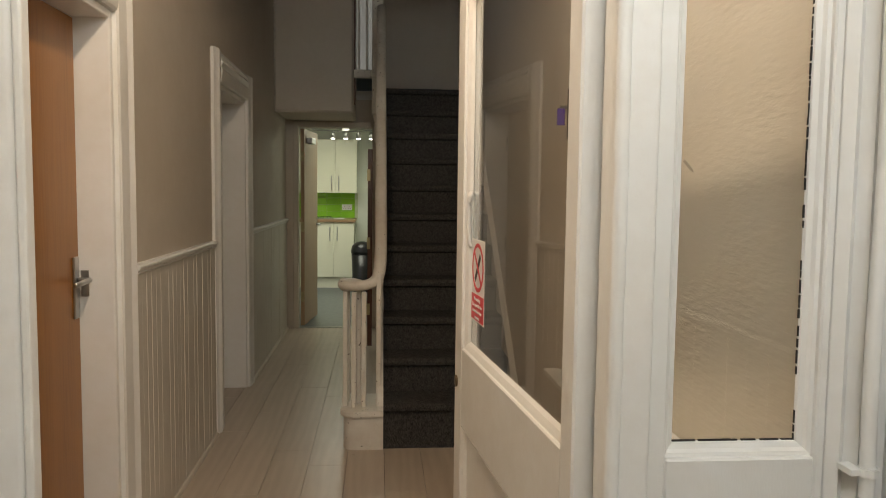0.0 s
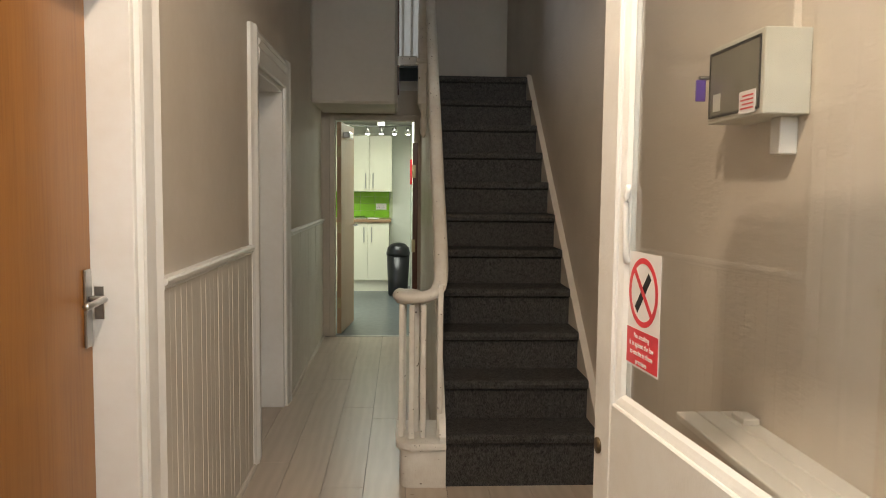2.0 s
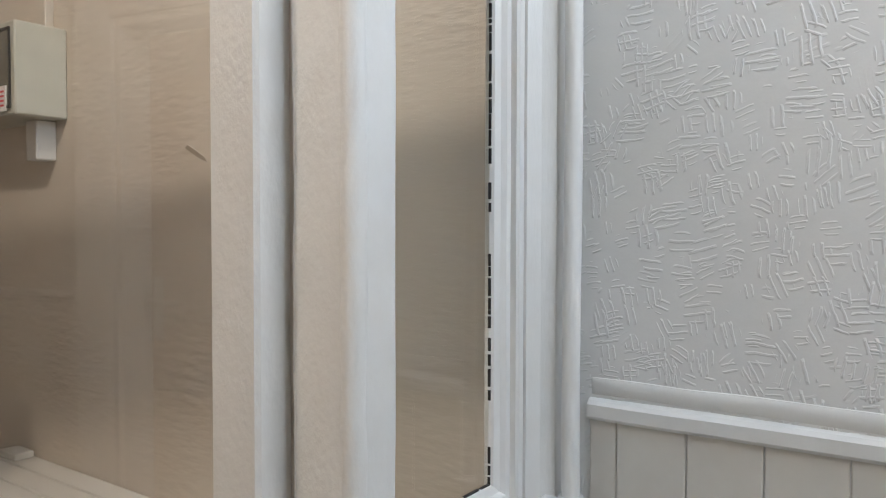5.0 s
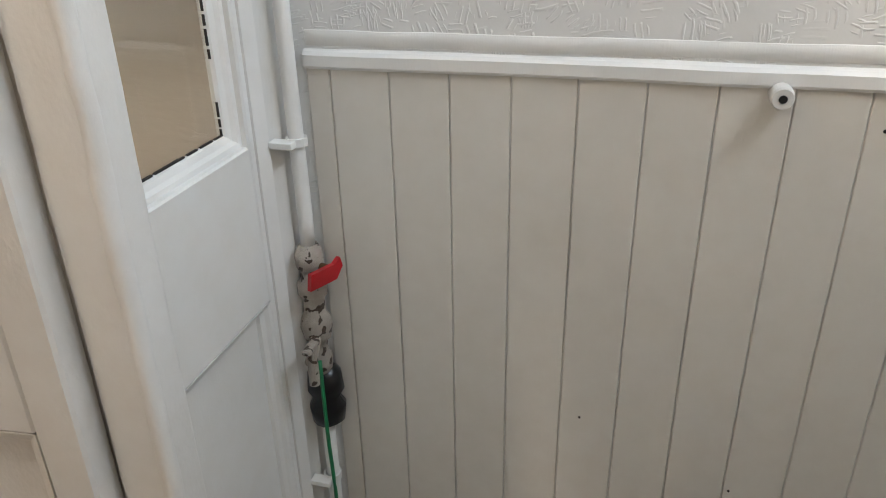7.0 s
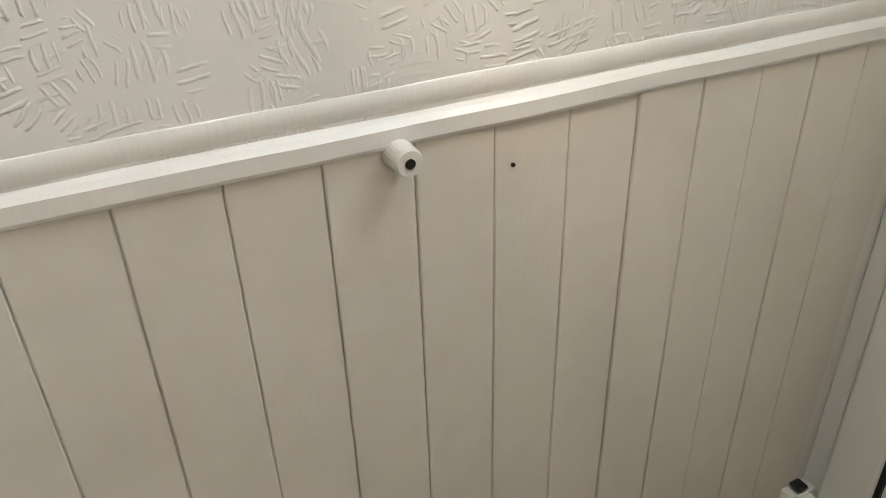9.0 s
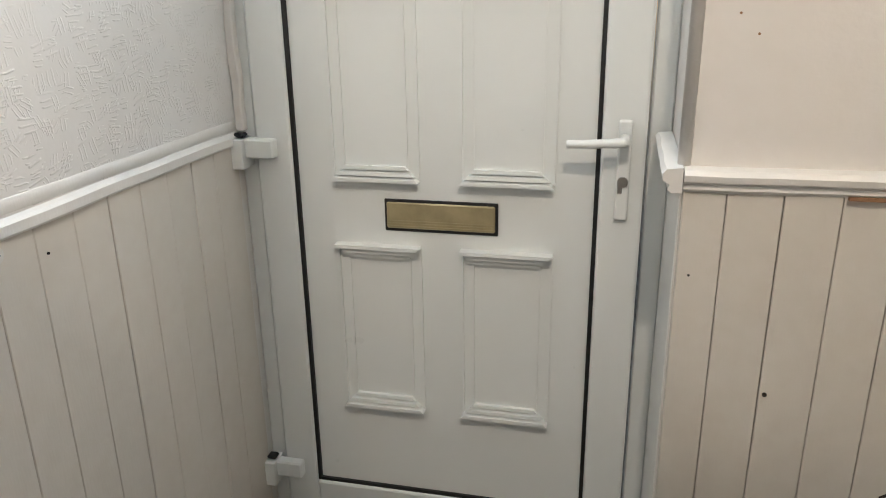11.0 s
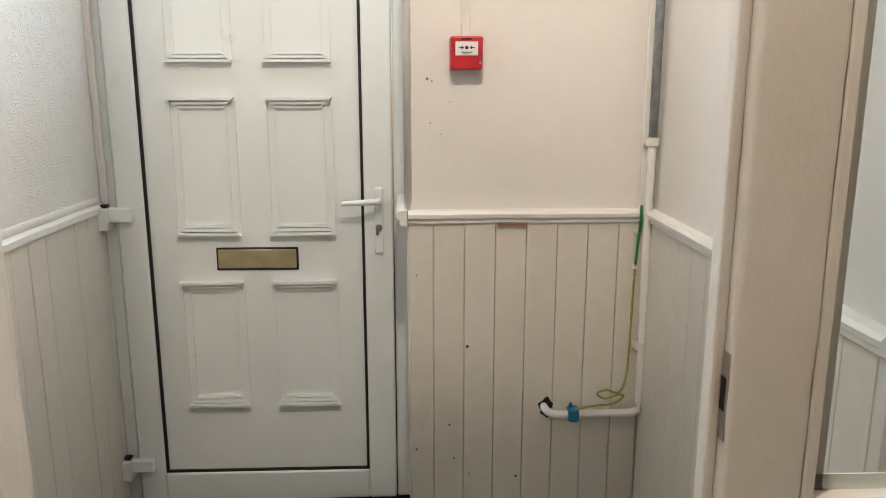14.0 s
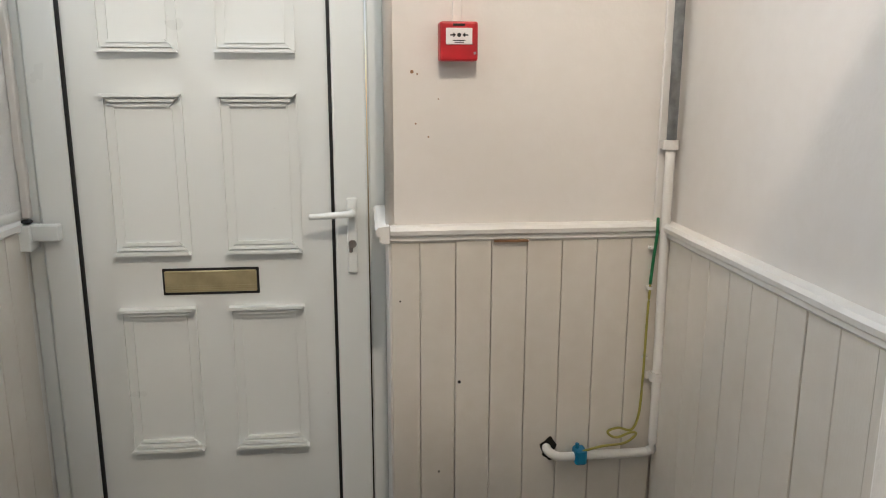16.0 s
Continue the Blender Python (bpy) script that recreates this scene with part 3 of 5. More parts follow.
def sidelight(x0, x1, edge0, edge1, yf, pt=0.735):
    """A fixed glazed light with beads over a solid lower panel. edge0, edge1: outer limits of its frame."""
    for a, b in ((edge0, x0), (x1, edge1)):
        if b - a > 0.004:
            bm = box((a, yf - 0.012, 0), (b, yf + 0.04, HEAD), 0.003)
            part("stile", bm, WHITE_GLOSS, screen)
    part("bottom_rail", box((x0, yf - 0.012, pt), (x1, yf + 0.04, PZ), 0.003), WHITE_GLOSS, screen)
    part("kick_rail", box((x0, yf - 0.012, 0), (x1, yf + 0.04, 0.22), 0.003), WHITE_GLOSS, screen)
    lo_panel = part("lower_panel", box((x0, yf + 0.006, 0.22), (x1, yf + 0.03, pt)), WHITE_GLOSS, screen)
    bead = [(0, 0), (0.020, 0), (0.018, 0.006), (0.010, 0.010), (0.006, 0.016), (0, 0.018)]
    bm = sweep(bead, (x0, yf + 0.006, 0.22), (x0, yf + 0.006, pt), (1, 0, 0), (0, -1, 0))
    sweep(bead, (x1, yf + 0.006, 0.22), (x1, yf + 0.006, pt), (-1, 0, 0), (0, -1, 0), bm)
    sweep(bead, (x0, yf + 0.006, pt), (x1, yf + 0.006, pt), (0, 0, -1), (0, -1, 0), bm)
    sweep(bead, (x0, yf + 0.006, 0.22), (x1, yf + 0.006, 0.22), (0, 0, 1), (0, -1, 0), bm)
    part("panel_moulding", bm, WHITE_GLOSS, lo_panel)
    g = part("pane", box((x0 - 0.004, yf + 0.018, PZ - 0.004), (x1 + 0.004, yf + 0.022, HEAD)), GLASS, screen, "clear glass pane")
    g.visible_shadow = False
    bm = sweep(bead, (x0, yf + 0.017, PZ), (x0, yf + 0.017, HEAD), (1, 0, 0), (0, -1, 0))
    sweep(bead, (x1, yf + 0.017, PZ), (x1, yf + 0.017, HEAD), (-1, 0, 0), (0, -1, 0), bm)
    sweep(bead, (x0, yf + 0.017, PZ), (x1, yf + 0.017, PZ), (0, 0, 1), (0, -1, 0), bm)
    part("glazing_bead", bm, WHITE_GLOSS, g)
    if x0 < 0:
        return
    # crumbled dark putty line along the glass
    bm = bmesh.new()
    z = PZ + 0.01
    while z < HEAD - 0.02:
        h = random.uniform(0.004, 0.022)
        if random.random() < 0.85:
            box((x1 - 0.0202 - random.uniform(0, 0.0012), yf + 0.0145, z), (x1 - 0.0192 + random.uniform(-0.0008, 0.0012), yf + 0.0178, z + h), 0, bm)
        z += h + random.uniform(0.0, 0.005)
    x = x0 + 0.02
    while x < x1 - 0.02:
        w = random.uniform(0.01, 0.04)
        box((x, yf + 0.0145, PZ + 0.0185), (x + w, yf + 0.0178, PZ + 0.0205 + random.uniform(0, 0.002)), 0, bm)
        x += w + random.uniform(0, 0.012)
    part("putty", bm, plain("dark_putty", (0.035, 0.03, 0.026), 0.8, 0, 0.3, 60), g, "dark cracked putty line")


sidelight(0.463, 0.70, 0.425, 0.716, 1.182, 0.725)
sidelight(-0.775, JL - 0.125, -0.812, JL - 0.11, 1.258)
# moulded frame against the right-hand lobby wall
bm = sweep([(0, 0), (0.085, 0), (0.085, 0.04), (0.070, 0.052), (0.058, 0.042), (0.045, 0.060), (0.030, 0.052), (0.018, 0.064), (0.004, 0.060), (0, 0.05)],
           (XR, 1.207, 0), (XR, 1.207, HEAD), (-1, 0, 0), (0, -1, 0))
part("frame_moulding", bm, WHITE_GLOSS, screen)
strike = part("strike_plate", box((JL - 0.015, Y_S1 - 0.030, 1.045), (JL - 0.0125, Y_S1 - 0.006, 1.15), 0.0006), STEEL, screen, "worn steel strike plate with an open slot")
part("slot", box((JL - 0.0124, Y_S1 - 0.022, 1.08), (JL - 0.0118, Y_S1 - 0.010, 1.12)), DARK_HOLE, strike)

# ---------------------------------------------------------------- glazed door, standing open into the hall
LEAF_H, LEAF_W, LEAF_T = 2.04, 0.933, 0.045
leaf = thing("door_3", (JR - 0.002, Y_S1 - 0.012, 0), "open white half-glazed door with a no smoking sign on its glass", "door", kind="structure")
leaf.matrix_world = pose(0.3735, 1.2125, 0, 0, 0, 90 + 5.4)
bpy.context.view_layer.update()


def leaf_part(name, bm, mat, parent=None, label="", smooth=False):
    """Parts in the door's own frame: x along the leaf from the hinge, y through it (0 far face, +T towards the doorway side)."""
    ob = part(name, bm, mat, None, label, smooth)
    ob.parent = parent or leaf
    return ob


GB = 0.960
st = 0.058
bm = box((0, 0, 0.01), (st, LEAF_T, LEAF_H), 0.004)
leaf_part("stile", bm, JAMB_PAINT)
bm = box((LEAF_W - 0.085, 0, 0.01), (LEAF_W, LEAF_T, LEAF_H), 0.004)
leaf_part("stile", bm, JAMB_PAINT)
leaf_part("top_rail", box((st, 0.001, LEAF_H - 0.16), (LEAF_W - 0.085, LEAF_T - 0.001, LEAF_H), 0.003), JAMB_PAINT)
leaf_part("lock_rail", box((st, 0.001, GB - 0.21), (LEAF_W - 0.085, LEAF_T - 0.001, GB), 0.003), JAMB_PAINT)
leaf_part("bottom_rail", box((st, 0.001, 0.01), (LEAF_W - 0.085, LEAF_T - 0.001, 0.24), 0.003), JAMB_PAINT)
x0, x1 = st, LEAF_W - 0.085
lp = leaf_part("lower_panel", box((x0, 0.014, 0.24), (x1, 0.030, GB - 0.21)), JAMB_PAINT)
bead = [(0, 0), (0.020, 0), (0.014, 0.008), (0.006, 0.012), (0, 0.014)]
bm = sweep(bead, (x0, 0.030, 0.24), (x0, 0.030, GB - 0.21), (1, 0, 0), (0, 1, 0))
sweep(bead, (x1, 0.030, 0.24), (x1, 0.030, GB - 0.21), (-1, 0, 0), (0, 1, 0), bm)
sweep(bead, (x0, 0.030, GB - 0.21), (x1, 0.030, GB - 0.21), (0, 0, -1), (0, 1, 0), bm)
sweep(bead, (x0, 0.030, 0.24), (x1, 0.030, 0.24), (0, 0, 1), (0, 1, 0), bm)
leaf_part("panel_moulding", bm, JAMB_PAINT, lp)
gl = leaf_part("pane", box((x0 - 0.004, 0.018, GB - 0.003), (x1 + 0.004, 0.022, LEAF_H - 0.158)), LEAF_GLASS, None, "slightly dirty glass pane")
gl.visible_shadow = False
bm = sweep(bead, (x1, 0.023, GB), (x1, 0.023, LEAF_H - 0.16), (-1, 0, 0), (0, 1, 0))
sweep(bead, (x0, 0.023, GB), (x1, 0.023, GB), (0, 0, 1), (0, 1, 0), bm)
sweep(bead, (x0, 0.023, GB), (x0, 0.023, LEAF_H - 0.16), (0.5, 0, 0), (0, 1, 0), bm)
leaf_part("glazing_bead", bm, JAMB_PAINT, gl)
bm = rod((LEAF_W - 0.028, LEAF_T - 0.001, 0.858), (LEAF_W - 0.028, LEAF_T + 0.004, 0.858), 0.016, None, 20)
leaf_part("lock_cylinder", bm, OLD_BRASS, None, "dark brass lock cylinder", True)
bm = tube(smooth_path([(x1 - 0.02, 0.026, 1.23), (x1 - 0.020, 0.032, 1.25), (x1 - 0.020, 0.034, 1.34), (x1 - 0.022, 0.030, 1.365), (x1 - 0.012, 0.026, 1.37)]), 0.006)
leaf_part("pull", bm, PALE_PLASTIC, None, "slim off-white bar at the glass edge", True)
# safety sign on the glass
SX0, SX1, SZ0, SZ1 = 0.692, 0.834, 1.043, 1.253
sign = leaf_part("no_smoking_sign", box((SX0, 0.0225, SZ0), (SX1, 0.0232, SZ1)), SIGN_WHITE, gl, "white and red no smoking sticker")


def ring(cx, cz, r0, r1, y0, y1, seg=36):
    bm = bmesh.new()
    vs = [[bm.verts.new((cx + r * math.cos(a), y, cz + r * math.sin(a))) for r, y in ((r0, y0), (r1, y0), (r1, y1), (r0, y1))] for a in (2 * math.pi * k / seg for k in range(seg))]
    for a, b in zip(vs, vs[1:] + vs[:1]):
        for k in range(4):
            bm.faces.new((a[k], a[(k + 1) % 4], b[(k + 1) % 4], b[k]))
    return bm


cx, cz = (SX0 + SX1) / 2, SZ1 - 0.071
bm = ring(cx, cz, 0.052, 0.062, 0.0233, 0.0238)
slash = box((-0.055, 0.0233, -0.005), (0.055, 0.0238, 0.005))
bmesh.ops.rotate(slash, verts=slash.verts, cent=(0, 0, 0), matrix=Matrix.Rotation(radians(-45), 3, "Y"))
for v in slash.verts:
    v.co += Vector((cx, 0.0003, cz))
# the bar falls from the free edge side towards the hinge side
me = bpy.data.meshes.new("tmp")
slash.to_mesh(me)
slash.free()
bm.from_mesh(me)
bpy.data.meshes.remove(me)
box((SX0 + 0.003, 0.0233, SZ0 + 0.004), (SX1 - 0.003, 0.0238, SZ1 - 0.140), 0, bm)
leaf_part("red_print", bm, SIGN_RED, gl)
cig = box((-0.042, 0.02325, -0.008), (0.044, 0.02355, 0.008))
bmesh.ops.rotate(cig, verts=cig.verts, cent=(0, 0, 0), matrix=Matrix.Rotation(radians(50), 3, "Y"))
for v in cig.verts:
    v.co += Vector((cx, 0, cz))
leaf_part("black_print", cig, PRINT_BLACK, gl)
for k, line in enumerate(("No smoking", "It is against the law", "to smoke in these", "premises")):
    t_ob = lettering("words", line, Matrix.Translation((cx, 0.0241, SZ1 - 0.152 - 0.0155 * k)) @ Euler((radians(90), 0, radians(180))).to_matrix().to_4x4(), 0.0135, SIGN_WHITE, gl)
    t_ob.matrix_parent_inverse = Matrix()

# ---------------------------------------------------------------- front door
fd = thing("door_4", (0.33, Y_DOOR, 0.15), "closed white plastic six-panel front door with letterbox and lever handle", "door", kind="structure")
yd = Y_DOOR - 0.012                    # face of the infill panel
ZB, ZT = 0.075, 2.06
for lo, hi in (((0.760, -0.36, ZB), (XR, -0.278, ZT)), ((-0.14, -0.36, ZB), (-0.096, -0.278, ZT)), ((-0.096, -0.36, 2.0), (0.760, -0.278, ZT))):
    part("door_frame", box(lo, hi, 0.004), UPVC, fd)
SX = (-0.092, 0.755)
GX = (0.003, 0.665)
for lo, hi in (((GX[1] + 0.006, -0.34, ZB + 0.004), (SX[1], -0.262, 1.996)), ((SX[0], -0.34, ZB + 0.004), (GX[0] - 0.006, -0.262, 1.996)),
               ((GX[0] - 0.006, -0.34, ZB + 0.004), (GX[1] + 0.006, -0.262, 0.182)), ((GX[0] - 0.006, -0.34, 1.92), (GX[1] + 0.006, -0.262, 1.996))):
    part("sash_bar", box(lo, hi, 0.006, None, 2), UPVC, fd)
bm = box((GX[0] - 0.006, -0.33, 0.182), (GX[0] + 0.003, -0.268, 1.92))
box((GX[1] - 0.003, -0.33, 0.182), (GX[1] + 0.006, -0.268, 1.92), 0, bm)
box((GX[0], -0.33, 0.182), (GX[1], -0.268, 0.190), 0, bm)
box((GX[0], -0.33, 1.913), (GX[1], -0.268, 1.92), 0, bm)
part("gasket", bm, GASKET, fd, "black rubber gasket")
infill = part("infill_panel", box((GX[0] + 0.003, -0.335, 0.190), (GX[1] - 0.003, -0.276, 1.913)), UPVC, fd)
yp = -0.276


def door_panel(x0, x1, z0, z1):
    """Raised moulding of one panel: stepped bars at head and foot, fine lines at the sides."""
    bm = bmesh.new()
    for k, (dz, dy) in enumerate(((0.0, 0.025), (0.012, 0.017), (0.024, 0.009))):
        i = 0.012 * k
        prism([(x0 + i, z0 + dz), (x1 - i, z0 + dz), (x1 - i - 0.008, z0 + dz + 0.0085), (x0 + i + 0.008, z0 + dz + 0.0085)], "y", yp - 0.001, yp + dy, bm)
        prism([(x0 + i, z1 - dz), (x1 - i, z1 - dz), (x1 - i - 0.008, z1 - dz - 0.0085), (x0 + i + 0.008, z1 - dz - 0.0085)], "y", yp - 0.001, yp + dy, bm)
    for x, s in ((x0, 1), (x1, -1)):
        box((min(x, x + s * 0.006), yp - 0.001, z0 + 0.006), (max(x, x + s * 0.006), yp + 0.007, z1 - 0.006), 0, bm)
        box((min(x + s * 0.026, x + s * 0.030), yp - 0.001, z0 + 0.03), (max(x + s * 0.026, x + s * 0.030), yp + 0.004, z1 - 0.03), 0, bm)
    return bm


for z0, z1 in ((0.420, 0.838), (0.987, 1.408), (1.511, 1.86)):
    for x0, x1 in ((0.380, 0.580), (0.087, 0.290)):
        part("panel", door_panel(x0, x1, z0, z1), UPVC, infill)
flap = part("letterbox", box((0.207, yp, 0.872), (0.463, yp + 0.004, 0.946), 0.003), GASKET, fd, "black letterbox surround")
bm = box((0.213, yp + 0.004, 0.880), (0.457, yp + 0.010, 0.940), 0.003)
for k in range(3):
    box((0.215, yp + 0.010, 0.884 + 0.006 * k), (0.455, yp + 0.0115, 0.887 + 0.006 * k), 0, bm)
part("flap", bm, BRASS, flap, "dull gold flap with fine ribs")
ys = -0.262
hp = part("handle_plate", box((-0.063, ys, 0.928), (-0.035, ys + 0.012, 1.135), 0.008, None, 3), UPVC, fd, "white handle backplate")
bm = rod((-0.049, ys + 0.010, 1.098), (-0.049, ys + 0.055, 1.098), 0.010)
tube(smooth_path([(-0.049, ys + 0.052, 1.098), (-0.030, ys + 0.056, 1.097), (0.02, ys + 0.056, 1.094), (0.062, ys + 0.054, 1.092)]), [0.011] * 7 + [0.010] * 6 + [0.009] * 6, bm, 12, 0.9)
part("lever", bm, UPVC, hp, smooth=True)
bm = rod((-0.049, ys + 0.010, 1.010), (-0.049, ys + 0.016, 1.010), 0.011)
box((-0.049, ys + 0.010, 0.985), (-0.039, ys + 0.015, 1.006), 0.003, bm)
part("lock_cylinder", bm, STEEL, hp, "steel lock cylinder")
for z in (1.055, 0.222):
    bm = box((0.703, -0.263, z - 0.022), (0.772, -0.235, z + 0.022), 0.004)
    part("hinge", bm, UPVC, fd)
    bm = rod((0.782, -0.248, z - 0.045), (0.782, -0.248, z + 0.022), 0.012)
    box((0.770, -0.278, z - 0.045), (0.799, -0.222, z + 0.022), 0.002, bm)
    part("hinge", bm, UPVC, fd)
    part("hinge_cap", box((0.772, -0.262, z + 0.024), (0.797, -0.236, z + 0.034), 0.004), BLACK, fd)
structure("threshold", box((-0.14, -0.36, 0), (XR, -0.14, 0.062)), DARK_HOLE, "dark raised threshold under the front door", "threshold")
tagged(part("door_mat", box((-0.12, -0.25, 0.062), (0.78, -0.145, 0.072), 0.004), COIR), "thin black mat along the front door sill", "mat")
# ragged filler strip between the door frame and the wall
bm = box((0.779, -0.276, 1.09), (XR, -0.255, 2.2), 0.003)
bmesh.ops.subdivide_edges(bm, edges=[e for e in bm.edges if e.calc_length() > 0.5], cuts=40)
worn(bm, 0.004, 14)
structure("trim_filler", bm, WALL_PAINT, "rough filler strip beside the front door frame", "trim")
# reveal beside the front door, boarded below the rail
structure("trim_reveal", box((-0.152, -0.276, 0.0), (-0.138, Y_FRONT - 0.004, 1.076), 0.002), WHITE_GLOSS, "white boarded reveal beside the front door", "trim")

# ---------------------------------------------------------------- dado boards and rails
dado(XR + 0.010, "y", -0.25, 1.12, [0.382 + 0.0877 * k + random.uniform(-0.001, 0.001) for k in range(-7, 9)], -1, wall_east, rail=LEDGE)
dado(Y_FRONT, "x", XL + 0.016, -0.142, [-0.21 - 0.0853 * k for k in range(7)], 1, wall_front, RAIL + 0.010)
dado(XL, "y", Y_FRONT + 0.016, Y_S0 - 0.002, [0.207, 0.298, 0.387, 0.476, 0.566, 0.655, 0.744, 0.833, 0.922, 1.011, 1.1], 1, wall_west, RAIL + 0.010)
# lumpy caulked band where the relief paper stops above the rail
bm = box((XR - 0.0012, -0.25, RAIL + 0.030), (XR + 0.004, 1.118, RAIL + 0.052), 0.001)
bmesh.ops.subdivide_edges(bm, edges=[e for e in bm.edges if e.calc_length() > 0.5], cuts=60)
part("caulked_band", worn(bm, 0.0014, 13), WHITE_GLOSS, wall_east, "uneven painted filler band above the rail", True)
# rounded rail end and plaster arris at the reveal
bm = sweep(RAILP, (-0.139, -0.255, RAIL + 0.012), (-0.139, Y_FRONT + 0.030, RAIL + 0.010), (1, 0, 0), (0, 0, 1))
bmesh.ops.subdivide_edges(bm, edges=[e for e in bm.edges if e.calc_length() > 0.2], cuts=10)
part("rail_return", worn(bm, 0.002, 14), WHITE_GLOSS, wall_front)
bm = rod((-0.142, Y_FRONT - 0.004, 1.1), (-0.142, Y_FRONT - 0.004, CEIL), 0.011)
part("corner_bead", bm, WALL_PAINT, wall_front, smooth=True)
part("bare_patch", worn(box((-0.465, Y_FRONT + 0.020, RAIL + 0.0075), (-0.385, Y_FRONT + 0.0262, RAIL + 0.013)), 0.002, 30), BARE_WOOD, wall_front, "bare wood where the rail has peeled")
# hall dado
HALL_BOARDS = paint("hall_board_paint", (0.66, 0.62, 0.55), (0.5, 0.44, 0.36), 0.4, 0.35, 0.1, (24, 24, 2))
dado(XLH, "y", D1[1] + 0.17, D2[0] - 0.17, spaced(2.95, 0.062, D1[1] + 0.17, D2[0] - 0.17), 1, wall_west_hall, 1.05, WHITE_GLOSS, HALL_BOARDS)
dado(XLH, "y", D2[1] + 0.17, Y_END - 0.03, spaced(5.45, 0.062, D2[1] + 0.17, Y_END), 1, wall_west_hall, 1.05, WHITE_GLOSS, HALL_BOARDS)
dado(XLH, "y", Y_S1 + 0.002, D1[0] - 0.17, spaced(1.4, 0.062, Y_S1, D1[0] - 0.17), 1, wall_west_hall, 1.05, WHITE_GLOSS, HALL_BOARDS)
# slim bead at the foot of the hall wall
for a, c in ((Y_S1 + 0.002, D1[0] - 0.17), (D1[1] + 0.17, D2[0] - 0.17), (D2[1] + 0.17, Y_END - 0.03)):
    bm = sweep([(0, 0), (0.016, 0), (0.014, 0.008), (0.008, 0.014), (0, 0.016)], (XLH + 0.015, a, 0), (XLH + 0.015, c, 0), (1, 0, 0), (0, 0, 1))
    structure("baseboard", bm, HALL_PAINT, "slim quadrant bead at the foot of the wall", "baseboard")
# grey trunking strip in the front corner
structure("trim_trunking", box((-0.802, Y_FRONT + 0.002, 1.10), (-0.775, Y_FRONT + 0.012, CEIL - 0.01), 0.002), WHITE_GLOSS, "slim white batten beside the pipe", "trim")

# ---------------------------------------------------------------- lobby fittings
cp = thing("fire_call_point", (-0.2955, Y_FRONT, 1.5245), "square red break-glass fire call point on the wall", "call point")
part("body", box((-0.3375, Y_FRONT, 1.4825), (-0.2535, Y_FRONT + 0.048, 1.5665), 0.005, None, 2), RED, cp)
lab = part("label_panel", box((-0.3245, Y_FRONT + 0.048, 1.5175), (-0.2665, Y_FRONT + 0.050, 1.5525), 0.001), SIGN_WHITE, cp, "white label with two black arrows")
bm = rod((-0.2955, Y_FRONT + 0.0498, 1.5375), (-0.2955, Y_FRONT + 0.0506, 1.5375), 0.0045)
for s in (-1, 1):
    box((min(-0.2955 + s * 0.009, -0.2955 + s * 0.020), Y_FRONT + 0.050, 1.5360), (max(-0.2955 + s * 0.009, -0.2955 + s * 0.020), Y_FRONT + 0.0506, 1.5390), 0, bm)
    prism([(-0.2955 + s * 0.007, 1.5375), (-0.2955 + s * 0.013, 1.5430), (-0.2955 + s * 0.013, 1.5320)], "y", Y_FRONT + 0.050, Y_FRONT + 0.0506, bm)
box((-0.3095, Y_FRONT + 0.050, 1.5250), (-0.2815, Y_FRONT + 0.0506, 1.5270), 0, bm)
box((-0.3055, Y_FRONT + 0.050, 1.5210), (-0.2855, Y_FRONT + 0.0506, 1.5225), 0, bm)
part("black_print", bm, PRINT_BLACK, lab)
part("slot", box((-0.3085, Y_FRONT + 0.0478, 1.5565), (-0.2825, Y_FRONT + 0.0486, 1.5615)), DARK_HOLE, cp)
part("screw", rod((-0.3305, Y_FRONT + 0.047, 1.4995), (-0.3305, Y_FRONT + 0.0488, 1.4995), 0.003), STEEL, cp)
tagged(part("cable_trunking", box((-0.3065, Y_FRONT, 1.5665), (-0.2845, Y_FRONT + 0.012, CEIL), 0.002), PALE_PLASTIC), "slim white cable trunking above the call point", "trunking")

wp = thing("water_pipe", (-0.793, 0.10, 0.59), "white painted copper pipe turning through a hole in the boards", "pipe")
px, py = -0.793, 0.073
bm = tube(smooth_path([(px, py, 1.29), (px + 0.001, py, 1.05), (px - 0.002, py, 0.75), (px - 0.001, py, 0.552), (px + 0.006, py, 0.530), (px + 0.026, py - 0.001, 0.524),
                       (-0.66, py, 0.524), (-0.57, py, 0.522), (-0.545, py - 0.004, 0.525), (-0.530, py - 0.016, 0.532), (-0.526, py - 0.03, 0.540)]), 0.0115, None, 14)
part("pipe", bm, WHITE_GLOSS, wp, smooth=True)
part("upper_pipe", rod((px, py, 1.29), (px, py, CEIL), 0.0115), GALV, wp, "grey unpainted upper pipe", True)
for z in (1.297, 0.727):
    bm = ring(0, 0, 0.012, 0.017, -0.011, 0.011, 18)
    bmesh.ops.rotate(bm, verts=bm.verts, cent=(0, 0, 0), matrix=Matrix.Rotation(radians(90), 3, "X"))
    for v in bm.verts:
        v.co += Vector((px, py, z))
    box((px - 0.03, py - 0.016, z - 0.010), (px + 0.024, py - 0.010, z + 0.010), 0.002, bm)
    part("clip", bm, PALE_PLASTIC, wp)
cl = part("earth_clamp", box((-0.622, py - 0.019, 0.505), (-0.592, py + 0.020, 0.545), 0.005), BLUE, wp, "blue earth bonding clamp")
part("screw", rod((-0.600, py, 0.545), (-0.600, py, 0.557), 0.005), BLUE, cl)
